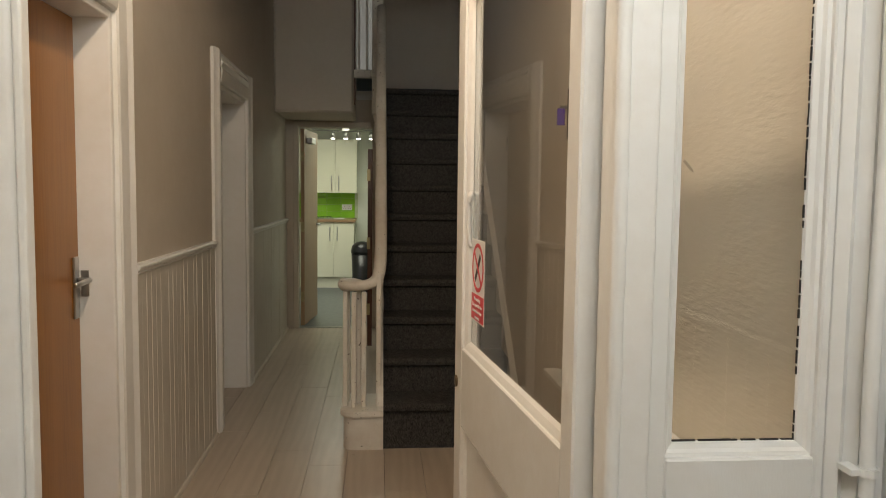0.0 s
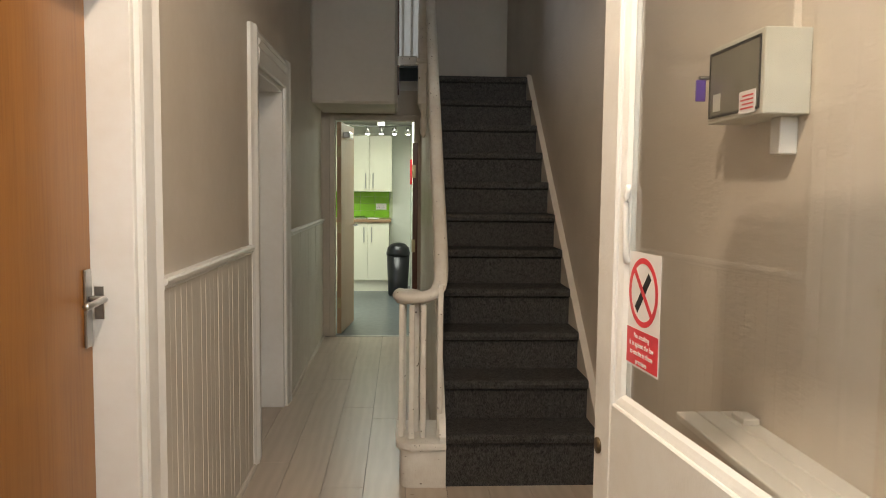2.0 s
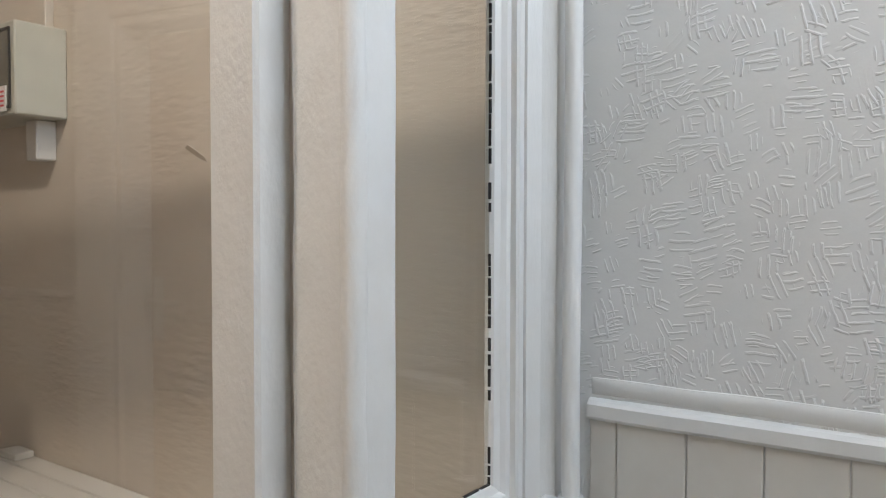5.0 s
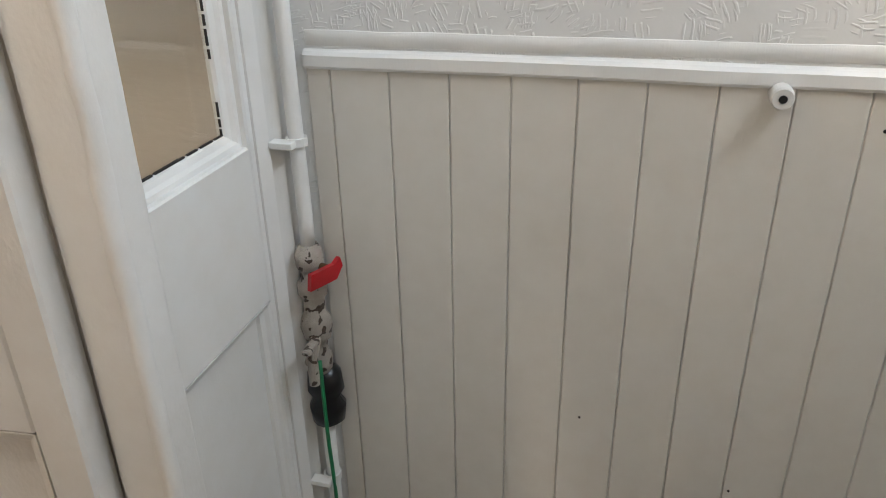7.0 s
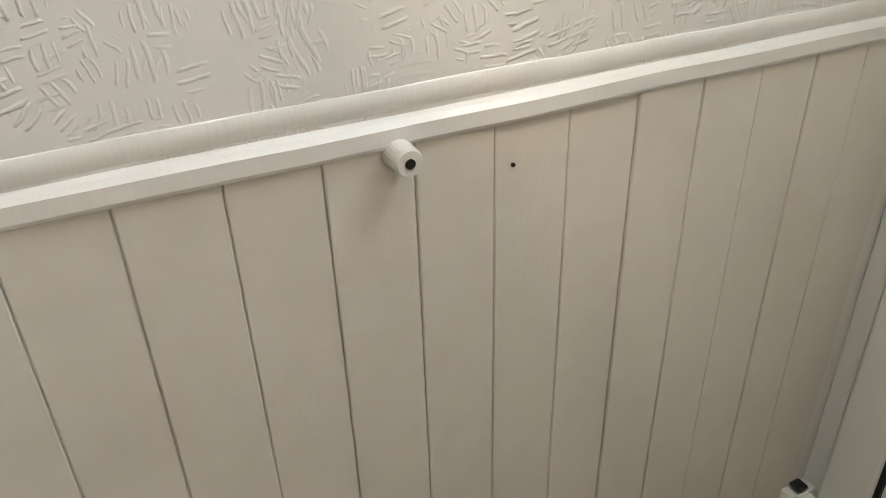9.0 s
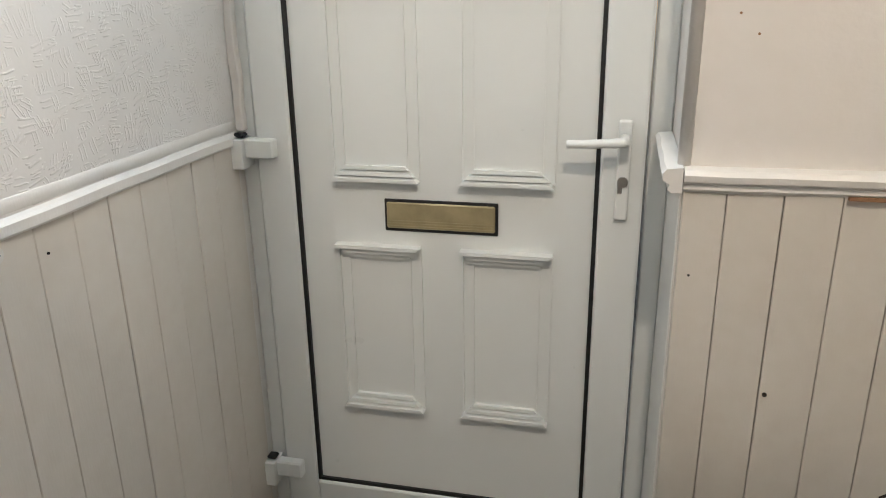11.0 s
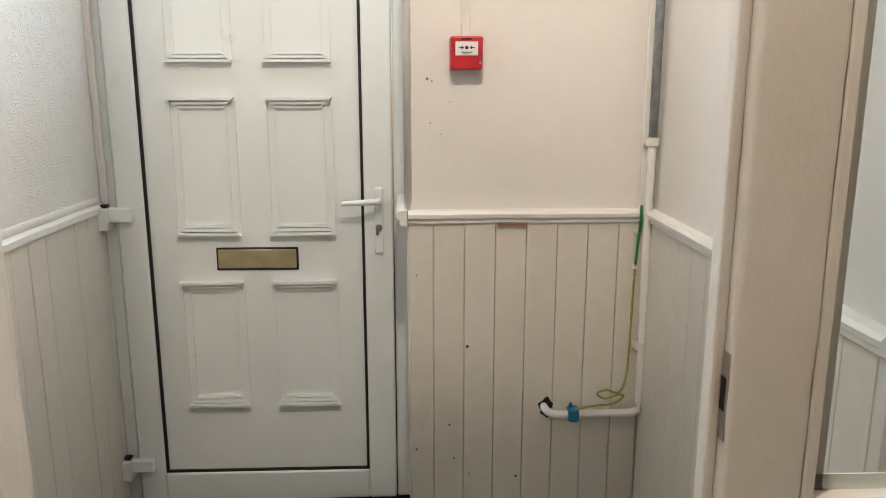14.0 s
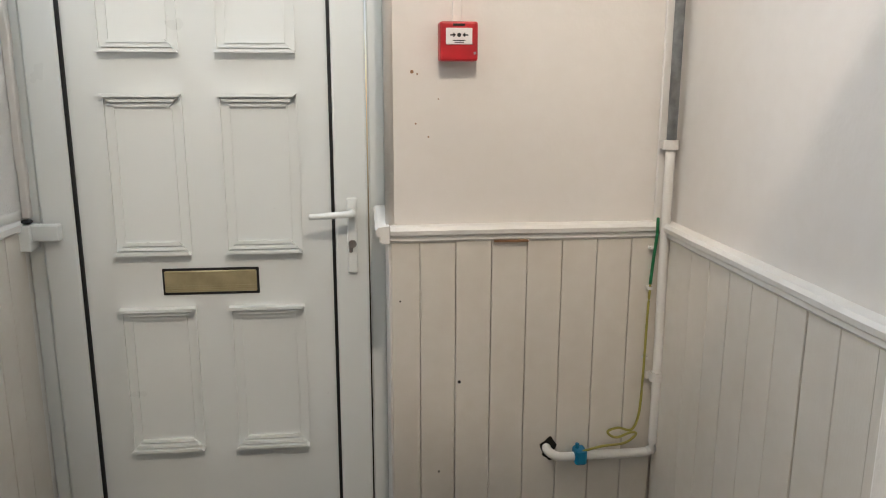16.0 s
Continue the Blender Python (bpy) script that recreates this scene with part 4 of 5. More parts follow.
bm = tube(smooth_path([(-0.60, py + 0.014, 0.540), (-0.66, py + 0.012, 0.552), (-0.72, py + 0.004, 0.554), (-0.752, py - 0.004, 0.572), (-0.735, py + 0.004, 0.582), (-0.695, py + 0.012, 0.574), (-0.672, py + 0.012, 0.590),
                       (-0.70, py + 0.008, 0.598), (-0.738, py, 0.588), (-0.757, py - 0.006, 0.63), (-0.763, py - 0.010, 0.73), (-0.766, py - 0.012, 0.88), (-0.769, py - 0.014, 0.96)], 8), 0.0032, None, 8)
part("earth_wire", bm, YELLOW_WIRE, wp, "yellow and green earth wire with a loop", True)
bm = tube(smooth_path([(-0.769, py - 0.014, 0.96), (-0.773, py - 0.012, 1.03), (-0.775, py - 0.006, 1.08), (-0.774, py - 0.002, 1.125)]), 0.0038, None, 8)
part("wire_sleeve", bm, GREEN_WIRE, wp, "green wire sleeve", True)
for z in (0.77, 0.95, 1.05):
    part("wire_clip", box((-0.775, Y_FRONT + 0.013, z - 0.004), (-0.762, Y_FRONT + 0.03, z + 0.004), 0.001), PALE_PLASTIC, wp)
bm = prism([(-0.532 + 0.019 * math.cos(a) * (1 + 0.25 * math.sin(5 * a)), 0.535 + 0.030 * math.sin(a) * (1 + 0.2 * math.cos(3 * a))) for a in (k * math.pi / 9 for k in range(18))], "y", Y_FRONT + 0.0135, Y_FRONT + 0.0165)
part("pipe_hole", bm, DARK_HOLE, wall_front, "ragged hole cut through the boards")
for x, z, r in ((-0.305, 0.722, 0.0040), (-0.255, 0.485, 0.0024), (-0.268, 0.38, 0.0024), (-0.312, 0.33, 0.002), (-0.45, 0.32, 0.003), (-0.163, 0.93, 0.002), (-0.16, 0.41, 0.0025)):
    part("nail_hole", rod((x, Y_FRONT + 0.0140, z), (x, Y_FRONT + 0.0165, z), r), DARK_HOLE, wall_front)
for x, z, r in ((-0.195, 1.46, 0.004), (-0.207, 1.455, 0.0022), (-0.203, 1.345, 0.002), (-0.232, 1.315, 0.002), (-0.255, 1.40, 0.0015)):
    part("nail_hole", rod((x, Y_FRONT - 0.001, z), (x, Y_FRONT + 0.0012, z), r), BARE_WOOD, wall_front)

for y, z, r in ((0.362, 1.015, 0.0022), (0.70, 0.52, 0.002), (0.46, 0.42, 0.0018)):
    part("nail_hole", rod((XR - 0.0062, y, z), (XR - 0.0032, y, z), r), DARK_HOLE, wall_east)

ds = thing("door_stop", (XR - 0.004, 0.487, 1.07), "small round cream rubber door stop screwed below the rail", "door stop")
bm = bmesh.new()
for r0, r1, a, b in ((0.0145, 0.0145, 0.0, 0.012), (0.0145, 0.0138, 0.012, 0.028), (0.0138, 0.0122, 0.028, 0.032)):
    rod((XR - 0.004 - a, 0.487, 1.056), (XR - 0.004 - b, 0.487, 1.056), r0, bm, 24, r1)
part("buffer", bm, PALE_PLASTIC, ds, smooth=False)
bm = rod((XR - 0.0355, 0.487, 1.056), (XR - 0.0368, 0.487, 1.056), 0.0050, None, 16)
part("screw_hole", bm, DARK_HOLE, ds)

gp = thing("gas_pipe", (0.73, 1.13, 0), "white painted pipe with red valve and old brass drain tap", "pipe")
gx, gy = 0.757, 1.126
part("pipe", tube([(gx + 0.002 * math.sin(k), gy, 2.84 - k * 0.1) for k in range(21)] + [(gx, gy, 0.80)], 0.0115, None, 14), WHITE_GLOSS, gp, smooth=True)
part("lower_pipe", tube([(gx + 0.004, gy, 0.56), (gx + 0.004, gy, 0.3), (gx + 0.004, gy, 0.0)], 0.0115, None, 14), WHITE_GLOSS, gp, smooth=True)
bm = lathe([(0.0150, 0.565), (0.0213, 0.57), (0.0213, 0.60), (0.0163, 0.605), (0.0163, 0.63), (0.0238, 0.635), (0.0263, 0.655), (0.0238, 0.672), (0.0175, 0.68), (0.0175, 0.71), (0.0238, 0.715), (0.0238, 0.735), (0.0175, 0.74), (0.0175, 0.76),
            (0.0225, 0.765), (0.0225, 0.785), (0.0150, 0.80)], (gx, gy, 0), None, 12)
worn(bm, 0.002, 40)
VALVE = paint("grimy_painted_brass", (0.44, 0.39, 0.33), (0.06, 0.04, 0.025), 0.4, 0.95, 0.5, (30, 30, 30), 0.20, (0.05, 0.032, 0.02))
vb = part("valve_body", bm, VALVE, gp, "paint-splashed brass valve body", True)
bm = rod((gx, gy, 0.765), (gx - 0.01, gy - 0.045, 0.765), 0.007)
part("spindle", bm, OLD_BRASS, vb)
bm = prism([(-0.03, -0.014), (0.022, -0.014), (0.036, 0.004), (0.032, 0.020), (0.020, 0.012), (-0.026, 0.012)], "y", -0.004, 0.004)
bmesh.ops.rotate(bm, verts=bm.verts, cent=(0, 0, 0), matrix=Matrix.Rotation(radians(-25), 3, "Z"))
for v in bm.verts:
    v.co += Vector((gx - 0.030, gy - 0.036, 0.765))
part("valve_handle", bm, RED, gp, "red valve lever")
bm = rod((gx, gy, 0.645), (gx - 0.072, gy - 0.02, 0.632), 0.0095)
rod((gx - 0.066, gy - 0.02, 0.660), (gx - 0.066, gy - 0.02, 0.588), 0.0085, bm)
box((gx - 0.086, gy - 0.027, 0.652), (gx - 0.046, gy - 0.013, 0.661), 0.002, bm)
part("drain_tap", bm, VALVE, gp, smooth=False)
bm = lathe([(0.014, 0.455), (0.027, 0.465), (0.031, 0.495), (0.023, 0.513), (0.031, 0.53), (0.029, 0.562), (0.016, 0.575)], (gx + 0.004, gy - 0.004, 0), None, 14)
part("bonding_cover", worn(bm, 0.003, 30), BLACK, gp, "black wrapped pipe joint", True)
bm = tube(smooth_path([(gx - 0.022, gy - 0.01, 0.60), (gx - 0.026, gy - 0.012, 0.45), (gx - 0.016, gy - 0.01, 0.32), (gx - 0.012, gy - 0.012, 0.0)]), 0.0035, None, 8)
part("earth_wire", bm, GREEN_WIRE, gp, smooth=True)
for z in (0.965, 0.34):
    bm = ring(0, 0, 0.012, 0.016, -0.006, 0.006, 16)
    bmesh.ops.rotate(bm, verts=bm.verts, cent=(0, 0, 0), matrix=Matrix.Rotation(radians(90), 3, "X"))
    for v in bm.verts:
        v.co += Vector((gx, gy, z))
    box((gx - 0.03, gy - 0.006, z - 0.005), (gx - 0.01, gy + 0.03, z + 0.005), 0.001, bm)
    part("clip", bm, WHITE_GLOSS, gp)

# ---------------------------------------------------------------- hall: panel box and low cupboard on the right
pb = thing("control_panel", (XR, 2.65, 1.54), "pale grey wall control panel with glazed front and purple key tag", "control panel")
bx0, by0, by1, bz0, bz1 = 0.687, 2.391, 2.712, 1.545, 1.745
part("case", box((bx0, by0, bz0), (XR, by1, bz1), 0.003), PANEL_GREY, pb)
fr = part("front_window", box((bx0 - 0.003, by0 + 0.02, bz0 + 0.02), (bx0 + 0.002, by1 - 0.02, bz1 - 0.02), 0.001), DARK_GREY, pb, "dim glazed front window")
bm = box((bx0 - 0.005, by0 + 0.016, bz0 + 0.014), (bx0 - 0.001, by1 - 0.016, bz0 + 0.020))
box((bx0 - 0.005, by0 + 0.016, bz1 - 0.020), (bx0 - 0.001, by1 - 0.016, bz1 - 0.014), 0, bm)
box((bx0 - 0.005, by0 + 0.016, bz0 + 0.014), (bx0 - 0.001, by0 + 0.020, bz1 - 0.014), 0, bm)
box((bx0 - 0.005, by1 - 0.020, bz0 + 0.014), (bx0 - 0.001, by1 - 0.016, bz1 - 0.014), 0, bm)
part("seal", bm, GASKET, fr)
part("notice", box((bx0 - 0.006, by0 + 0.03, bz0 + 0.008), (bx0 - 0.0035, by0 + 0.115, bz0 + 0.062)), SIGN_WHITE, fr, "white notice with red lines")
bm = bmesh.new()
for k in range(4):
    box((bx0 - 0.0068, by0 + 0.038, bz0 + 0.018 + 0.010 * k), (bx0 - 0.006, by0 + 0.105 - 0.008 * (k % 2), bz0 + 0.022 + 0.010 * k), 0, bm)
part("red_print", bm, SIGN_RED, fr)
part("notice", box((bx0 - 0.0045, by1 - 0.09, bz0 + 0.03), (bx0 - 0.0035, by1 - 0.045, bz0 + 0.075)), PANEL_GREY, fr)
key = part("key", rod((bx0 - 0.002, by1 - 0.008, bz1 - 0.075), (bx0 - 0.03, by1 - 0.008, bz1 - 0.075), 0.006), STEEL, pb)
part("key_tag", box((bx0 - 0.040, by1 - 0.014, bz1 - 0.138), (bx0 - 0.012, by1 - 0.008, bz1 - 0.080), 0.002), PURPLE, key, "purple plastic key tag")
tagged(part("cable_trunking", box((XR - 0.02, by0 + 0.055, bz1), (XR, by0 + 0.10, CEIL), 0.002), HALL_PAINT), "painted trunking running up from the control panel", "trunking")
tagged(part("junction_box", box((XR - 0.045, by0 + 0.05, bz0 - 0.09), (XR, by0 + 0.10, bz0 - 0.0005), 0.003), PALE_PLASTIC), "small white plastic box under the control panel", "junction box")

cb = thing("low_cupboard", (0.72, 2.0, 0), "low cream boarded cupboard along the hall wall", "cupboard")
part("front", box((0.625, 1.42, 0.0), (0.640, 2.66, 0.735), 0.002), HALL_PAINT, cb)
part("side", box((0.640, 2.645, 0.0), (XR - 0.001, 2.66, 0.735), 0.002), HALL_PAINT, cb)
part("side", box((0.640, 1.42, 0.0), (XR - 0.001, 1.435, 0.735), 0.002), HALL_PAINT, cb)
for a, b in ((0.615, 0.672), (0.675, 0.735), (0.738, 0.797)):
    part("top_board", box((a, 1.41, 0.735), (b, 2.68, 0.755), 0.003), BOARD_PAINT, cb)
tagged(part("wood_block", box((0.745, 2.545, 0.755), (0.79, 2.62, 0.772), 0.003), BOARD_PAINT), "small white wooden block on the cupboard", "block")
# slanting shadow mark on the hall wall, its shade put in as a grey sliver
bm = prism([(1.955, 1.462), (1.962, 1.456), (1.925, 1.437), (1.898, 1.427), (1.903, 1.436), (1.93, 1.45)], "x", XR - 0.0012, XR + 0.001)
part("shadow_mark", bm, plain("shadow_grey", (0.36, 0.31, 0.25), 0.6), wall_east_hall, "diagonal shadow mark put on the wall as a darker sliver")

# ---------------------------------------------------------------- stairs
SX0, SX1, Y1, Z1, RISE, GOING, NS = 0.060, 0.765, 4.03, 0.25, 0.194, 0.2232, 11
stairs = thing("staircase", (0.4, 4.1, 0), "straight staircase with charcoal carpet between white painted strings", "staircase", kind="structure")
for k in range(NS):
    y, z = Y1 + GOING * k, Z1 + RISE * k
    zl = 0.0 if k == 0 else z - RISE
    y2 = y + GOING + 0.02 if k < NS - 1 else Y_END
    o = 0.014
    prof = [(y + 0.012, zl), (y + 0.010, z - 0.05), (y - o, z - 0.040), (y - o - 0.004, z - 0.022), (y - o, z - 0.007), (y - o + 0.010, z), (y2, z + 0.001), (y2, zl)]
    part("step", prism(prof, "x", SX0, SX1), STAIR_CARPET, stairs)
slope = RISE / GOING
rake = 0.934                            # slope of the handrail
for xa, xb, up in ((SX1, XR, 0.022), (SX0 - 0.03, SX0, 0.035)):
    ya, yb = Y1 + 0.02, Y1 + GOING * NS
    prof = [(ya - 0.02, 0), (ya - 0.02, Z1 + up - 0.05), (ya + 0.03, Z1 + up + 0.02), (yb - 0.2, Z1 + RISE * (NS - 1) + up), (Y_END, Z1 + RISE * (NS - 1) + up), (Y_END, 0)]
    part("string", prism(prof, "x", xa, xb), STAIR_PAINT if xa < 0.5 else HALL_PAINT, stairs)
# curtail block at the foot, rounded on its outer side
bx = -0.045
out = [(SX0, Y1 - 0.004)] + [(bx - 0.105 + 0.06 - 0.06 * math.sin(a), Y1 - 0.004 + 0.06 - 0.06 * math.cos(a)) for a in (k * math.pi / 16 for k in range(9))] + [(bx - 0.105, 4.36), (SX0, 4.36)]
bb = part("curtail_block", prism(out, "z", 0, 0.178), STAIR_PAINT, stairs, "worn white rounded block at the stair foot")
grow = [(SX0, Y1 - 0.022)] + [(bx - 0.125 + 0.07 - 0.07 * math.sin(a), Y1 - 0.022 + 0.07 - 0.07 * math.cos(a)) for a in (k * math.pi / 16 for k in range(9))] + [(bx - 0.125, 4.38), (SX0, 4.38)]
bm = prism(grow, "z", 0.178, 0.212)
bmesh.ops.bevel(bm, geom=[e for e in bm.edges if abs(e.verts[0].co.z - e.verts[1].co.z) < 1e-4], offset=0.012, segments=3, affect="EDGES", profile=0.5)
part("block_top", worn(bm, 0.0015, 18), STAIR_PAINT, bb, smooth=False)
for k, (x, y) in enumerate(((-0.145, 4.125), (-0.098, 4.095), (-0.075, 4.19), (-0.045, 4.105), (-0.135, 4.22))):
    bm = box((x - 0.013, y - 0.013, 0.21), (x + 0.013, y + 0.013, 0.835), 0.004)
    part("baluster", worn(bm, 0.001, 10), STAIR_PAINT, stairs)
bm = box((0.020, 4.10, 0.21), (0.046, 4.126, 0.93), 0.004)
part("baluster", bm, STAIR_PAINT, stairs)


pts = [(-0.150, 4.20, 0.872), (-0.150, 4.13, 0.870), (-0.10, 4.095, 0.868), (-0.030, 4.105, 0.872), (0.022, 4.15, 0.90), (0.040, 4.22, 0.965), (0.044, 4.36, 1.09)]
pts += [(0.044, 4.6 + 0.4 * k, 1.09 + rake * (0.24 + 0.4 * k)) for k in range(5)]
part("handrail", tube(smooth_path(pts, 8), 0.034, None, 14, 0.8), STAIR_PAINT, stairs, "thick white painted curving handrail", True)
part("handrail_cap", lathe([(0.02, -0.034), (0.055, -0.03), (0.068, -0.012), (0.068, 0.008), (0.055, 0.024), (0.03, 0.030)], (-0.115, 4.155, 0.868), None, 24), STAIR_PAINT, stairs, smooth=True)
BAL = [(0.013, 0.0), (0.013, 0.10), (0.018, 0.115), (0.011, 0.135), (0.017, 0.22), (0.020, 0.27), (0.012, 0.36), (0.010, 0.43), (0.019, 0.45), (0.012, 0.47), (0.013, 0.49), (0.013, 0.64)]
proto = lathe(BAL, (0, 0, 0), None, 8)
me = bpy.data.meshes.new("baluster")
proto.to_mesh(me)
proto.free()
me.materials.append(STAIR_PAINT)
for k in range(19):
    y = 4.42 + 0.1 * k
    ob = new("baluster", me)
    zs = Z1 + RISE * int((y - Y1) / GOING + 1e-6) + 0.02
    ob.parent = stairs
    ob.matrix_parent_inverse = stairs.matrix_world.inverted()
    ob.matrix_basis = pose(0.044, y, zs) @ Matrix.Diagonal((1, 1, max(0.6, (1.04 + rake * (y - 4.36) - zs) / 0.64), 1))
# newel, drop and balusters at the top
nw = part("newel", box((-0.03, 6.42, 2.0), (0.06, 6.51, 3.2), 0.006), STAIR_PAINT, stairs, "white square newel post at the landing")
part("newel_cap", box((-0.045, 6.405, 2.30), (0.075, 6.525, 2.34), 0.006), STAIR_PAINT, nw)
part("newel_drop", lathe([(0.004, -0.30), (0.022, -0.27), (0.030, -0.2), (0.02, -0.12), (0.04, -0.05), (0.04, 0.0)], (0.015, 6.465, 2.05), None, 12), STAIR_PAINT, nw)
for k in range(2):
    part("landing_baluster", box((-0.155 + 0.07 * k, 6.70, 2.40), (-0.135 + 0.07 * k, 6.725, 3.1), 0.003), STAIR_PAINT, stairs)
part("landing_rail", box((-0.185, 6.69, 2.33), (-0.03, 6.735, 2.40), 0.006), STAIR_PAINT, stairs)
part("landing_rail", box((-0.185, 6.68, 3.1), (-0.03, 6.745, 3.16), 0.012), STAIR_PAINT, stairs)
tagged(part("wall_box", box((0.0, 6.60, 2.16), (0.055, 6.67, 2.33), 0.004), BLACK), "small black box beside the landing newel", "box")
tagged(part("pull_cord", tube([(-0.18, 6.73, 3.1), (-0.18, 6.725, 2.6), (-0.178, 6.725, 2.10)], 0.006), BROWN_WOOD), "dark hanging cord at the landing edge", "cord")

# brown understairs door standing open near the kitchen
ud = thing("understairs_door", (0.0, 6.6, 0), "dark brown understairs door edge with brass hinges", "door")
part("leaf", box((-0.062, 6.58, 0.03), (-0.022, 6.62, 1.72), 0.003), BROWN_WOOD, ud)
for z in (0.35, 0.92, 1.5):
    part("hinge", box((-0.068, 6.577, z - 0.05), (-0.040, 6.580, z + 0.05), 0.001), BRASS, ud)

# ---------------------------------------------------------------- kitchen
bm = box((KX0 - 0.05, Y_END - 0.015, 0), (KX0, Y_END + 0.115, KZ + 0.05), 0.003)
box((KX1, Y_END - 0.015, 0), (KX1 + 0.05, Y_END + 0.115, KZ + 0.05), 0.003, bm)
box((KX0, Y_END - 0.015, KZ), (KX1, Y_END + 0.115, KZ + 0.05), 0.003, bm)
structure("trim_kitchen_door", bm, HALL_PAINT, "cream painted frame of the kitchen doorway", "trim")
structure("trim_threshold", box((KX0, Y_END - 0.01, -0.004), (KX1, Y_END + 0.03, 0.008), 0.003), STEEL, "bright metal threshold strip", "trim")
kd = thing("kitchen_door", (KX0, Y_END + 0.1, 0), "open beech veneer kitchen door with closer arm", "door")
kd.matrix_world = pose(KX0 + 0.01, Y_END + 0.09, 0, 0, 0, 84)
bpy.context.view_layer.update()


def local_part(name, bm, mat, parent, label="", smooth=False):
    ob = part(name, bm, mat, None, label, smooth)
    ob.parent = parent
    return ob


local_part("leaf", box((0, -0.04, 0.01), (0.70, 0.0, KZ - 0.01), 0.002), KITCHEN_DOOR_WOOD, kd)
for z in (0.3, 1.0, 1.7):
    local_part("hinge", box((-0.003, -0.036, z - 0.05), (0.0, -0.006, z + 0.05), 0), BRASS, kd)
bm = rod((0.63, -0.04, 1.0), (0.63, -0.085, 1.0), 0.009)
rod((0.64, -0.08, 1.0), (0.53, -0.08, 1.0), 0.009, bm)
local_part("lever", bm, STEEL, kd)
local_part("closer", box((0.1, -0.10, 1.83), (0.3, -0.04, 1.89), 0.008), STEEL, kd)
tagged(part("door_wedge", prism([(8.42, 0.0), (8.30, 0.0), (8.30, 0.028)], "x", -0.70, -0.66), PALE_PLASTIC), "small white door wedge on the kitchen floor", "wedge")


def kitchen_unit(name, x0, x1, y0, y1, z0, z1, handle_z, plinth, label):
    u = thing(name, ((x0 + x1) / 2, y1, z0 if not plinth else 0), label, "cabinet", "cream kitchen cabinets")
    part("body", box((x0, y0 + 0.02, z0), (x1, y1, z1), 0.002), CREAM_GLOSS, u)
    mid = (x0 + x1) / 2
    for a, b, hx in ((x0 + 0.002, mid - 0.0015, mid - 0.05), (mid + 0.0015, x1 - 0.002, mid + 0.05)):
        d = part("door", box((a, y0, z0 + 0.003), (b, y0 + 0.0185, z1 - 0.003), 0.003), CREAM_GLOSS, u)
        bm = rod((hx, y0 - 0.03, handle_z - 0.1), (hx, y0 - 0.03, handle_z + 0.1), 0.007)
        for z in (handle_z - 0.08, handle_z + 0.08):
            rod((hx, y0, z), (hx, y0 - 0.03, z), 0.005, bm)
        part("handle", bm, STEEL, d, "steel bar handle")
    if plinth:
        part("plinth", box((x0, y0 + 0.05, 0), (x1, y1, z0), 0.0), CREAM_GLOSS, u)
    return u


YB = 11.3
kitchen_unit("base_cabinet", -0.866, -0.31, 10.70, YB, 0.15, 0.92, 0.76, True, "cream gloss base cabinet with two doors and bar handles")
kitchen_unit("base_cabinet", -1.43, -0.869, 10.70, YB, 0.15, 0.92, 0.76, True, "cream gloss base cabinet with two doors and bar handles")
kitchen_unit("wall_cabinet", -0.883, -0.278, 10.95, YB, 1.325, 2.08, 1.47, False, "cream gloss wall cabinet with two doors and bar handles")
kitchen_unit("wall_cabinet", -1.49, -0.886, 10.95, YB, 1.325, 2.08, 1.47, False, "cream gloss wall cabinet with two doors and bar handles")
tagged(part("worktop", box((-1.52, 10.67, 0.92), (-0.285, YB, 0.96), 0.004), WORKTOP), "brown wood-effect kitchen worktop", "worktop")
sb = structure("splashback", box((-1.54, YB - 0.006, 0.96), (-0.27, YB - 0.001, 1.325)), GROUT, "lime green tiled splashback", "splashback")
tile = box((0, 0, 0), (0.20, 0.006, 0.094), 0.002)
tm = bpy.data.meshes.new("tile")
tile.to_mesh(tm)
tile.free()
tm.materials.append(GREEN_TILE)
for r in range(4):
    for c in range(6):
        ob = new("tile", tm)
        ob.parent = sb
        ob.matrix_basis = pose(-1.53 + 0.203 * c - (0.0 if r % 2 else 0.0), YB - 0.012, 0.963 + 0.0965 * r)
hob = thing("gas_hob", (-0.75, 10.95, 0.96), "small dark hob with pan supports on the worktop", "hob")
part("plate", box((-0.98, 10.78, 0.96), (-0.62, 11.2, 0.972), 0.003), STEEL, hob)
for x in (-0.9, -0.72):
    bm = bmesh.new()
    for k in range(4):
        a = k * math.pi / 2 + 0.4
        rod((x + 0.02 * math.cos(a), 10.98 + 0.02 * math.sin(a), 0.99), (x + 0.08 * math.cos(a), 10.98 + 0.08 * math.sin(a), 0.992), 0.004, bm)
        rod((x + 0.08 * math.cos(a), 10.98 + 0.08 * math.sin(a), 0.97), (x + 0.08 * math.cos(a), 10.98 + 0.08 * math.sin(a), 0.995), 0.004, bm)
    part("pan_support", bm, BLACK, hob)
tagged(part("cloth", worn(box((-0.60, 10.82, 0.96), (-0.44, 10.92, 0.975), 0.006), 0.004, 20), SIGN_WHITE), "small folded white cloth on the worktop", "cloth")
so = thing("socket", (-0.42, YB, 1.1), "double white wall socket on the green tiles", "socket")
part("plate", box((-0.50, YB - 0.022, 1.075), (-0.355, YB - 0.0125, 1.16), 0.003), PALE_PLASTIC, so)
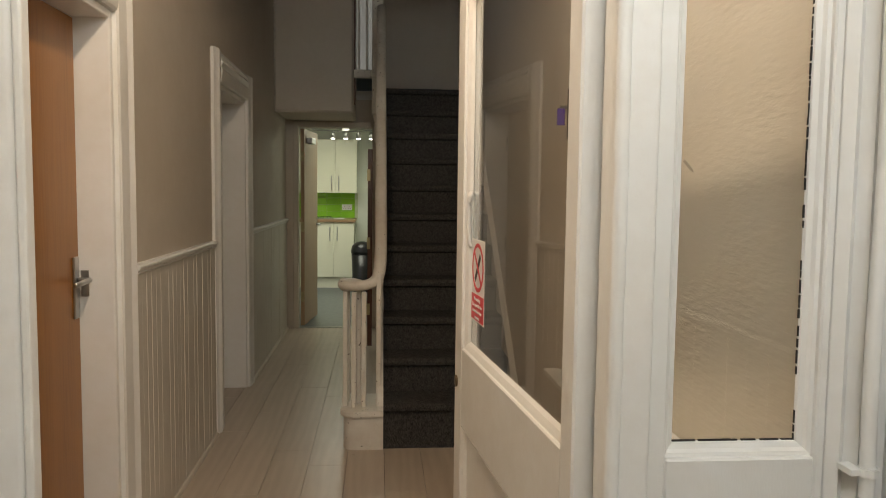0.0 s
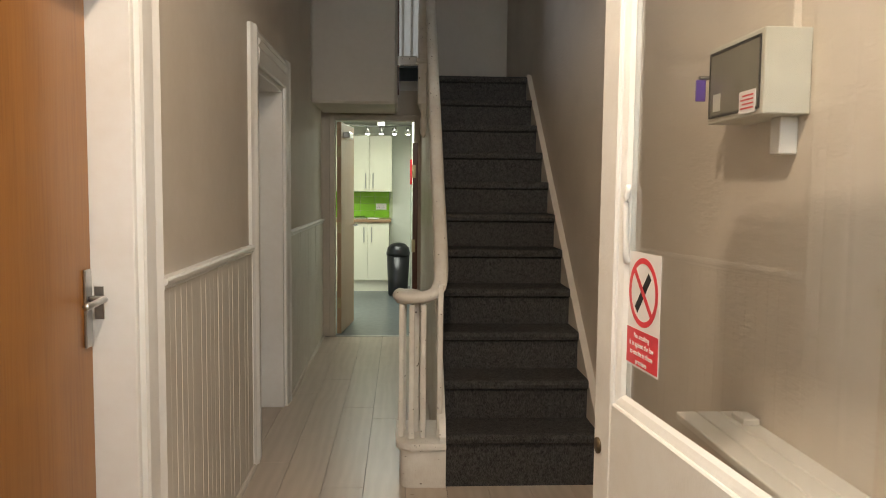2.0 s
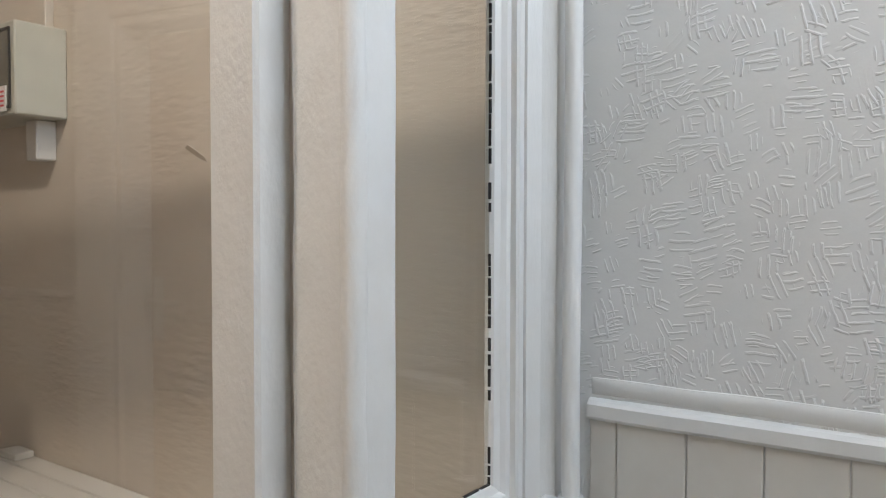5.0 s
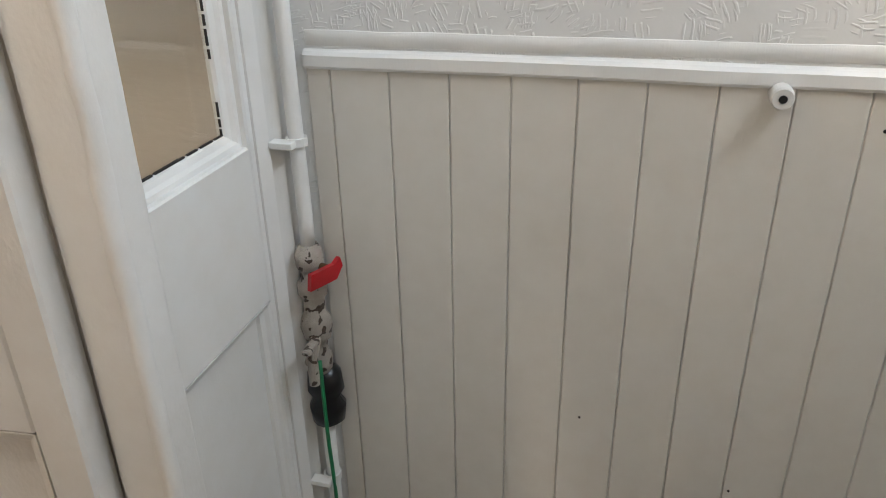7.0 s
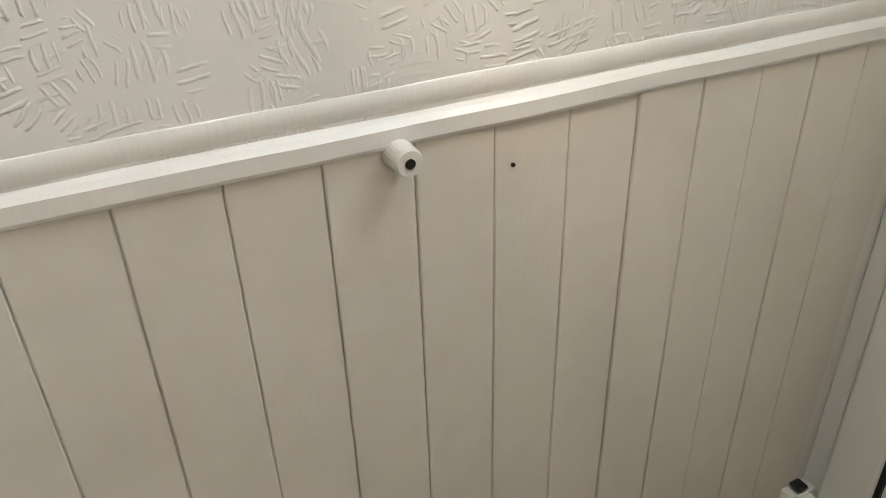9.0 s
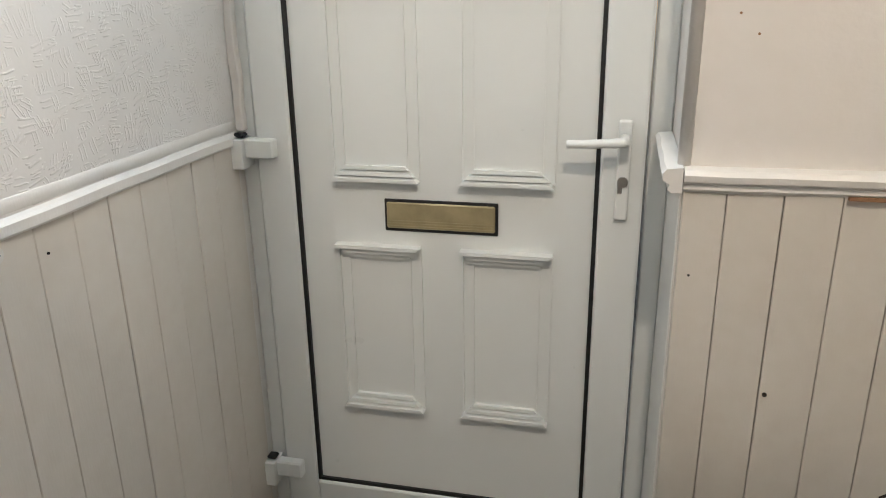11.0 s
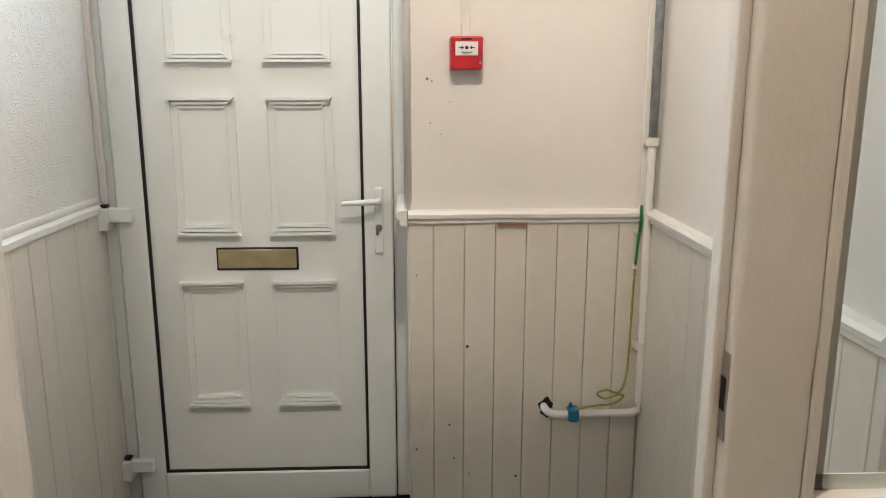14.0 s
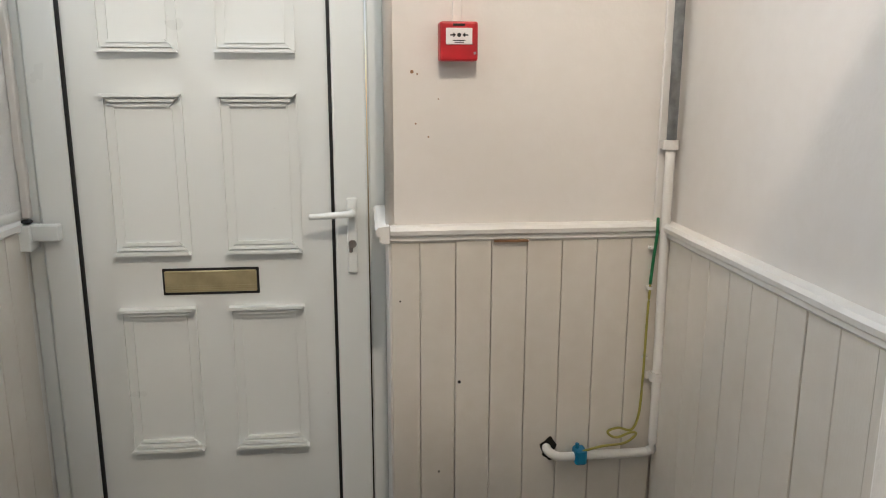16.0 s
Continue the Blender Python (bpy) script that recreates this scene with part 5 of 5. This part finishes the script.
for x in (-0.465, -0.39):
    bm = bmesh.new()
    for dx, dz in ((0, 0.015), (-0.012, -0.008), (0.012, -0.008)):
        box((x + dx - 0.004, YB - 0.0232, 1.11 + dz - 0.004), (x + dx + 0.004, YB - 0.0221, 1.11 + dz + 0.004), 0, bm)
    part("outlet", bm, BLACK, so)
bin_ = thing("pedal_bin", (-0.19, 10.35, 0), "black plastic bin with a domed lid", "bin")
part("body", lathe([(0.115, 0.0), (0.125, 0.02), (0.145, 0.52)], (-0.185, 10.35, 0), None, 28), BLACK, bin_, smooth=True)
part("lid", lathe([(0.15, 0.52), (0.152, 0.55), (0.135, 0.62), (0.09, 0.665), (0.03, 0.68)], (-0.185, 10.35, 0), None, 28), BLACK, bin_, smooth=True)
ls = thing("spot_track", (-0.41, 10.4, 2.25), "ceiling bar with four small lit steel spotlights", "spotlight")
part("bar", tube([(-0.85, 10.3, 2.16), (-0.4, 10.42, 2.15), (0.0, 10.3, 2.17)], 0.010), STEEL, ls)
part("mount", box((-0.46, 10.37, 2.155), (-0.36, 10.47, 2.25), 0.005), STEEL, ls)
for x in (-0.58, -0.41, -0.24, -0.07):
    sh = part("shade", lathe([(0.018, 0.0), (0.028, -0.02), (0.034, -0.085), (0.030, -0.085)], (x, 10.38, 2.145), None, 14), STEEL, ls, smooth=True)
    part("bulb", lathe([(0.026, -0.086), (0.028, -0.094), (0.012, -0.10)], (x, 10.38, 2.145), None, 14), BULB, sh)
tagged(part("fire_blanket", box((-0.045, 9.85, 1.42), (-0.021, 10.05, 1.72), 0.004), RED), "red fire blanket case on the kitchen wall", "fire blanket")

# ---------------------------------------------------------------- laminate boards of the hall floor
w = 0.19
x = XLH - 0.2
i = 0
while x < XR:
    y = 1.25 - (0.0, 0.72, 0.35, 1.05)[i % 4]
    while y < Y_END - 0.02:
        a, b = max(y, 1.25), min(y + 1.28, Y_END - 0.012)
        if b - a > 0.05:
            part("floor_board", box((x + 0.0008, a + 0.0008, -0.012), (x + w - 0.0008, b - 0.0008, 0.0), 0.0012), LAMINATE, floor)
        y += 1.28
    x += w
    i += 1
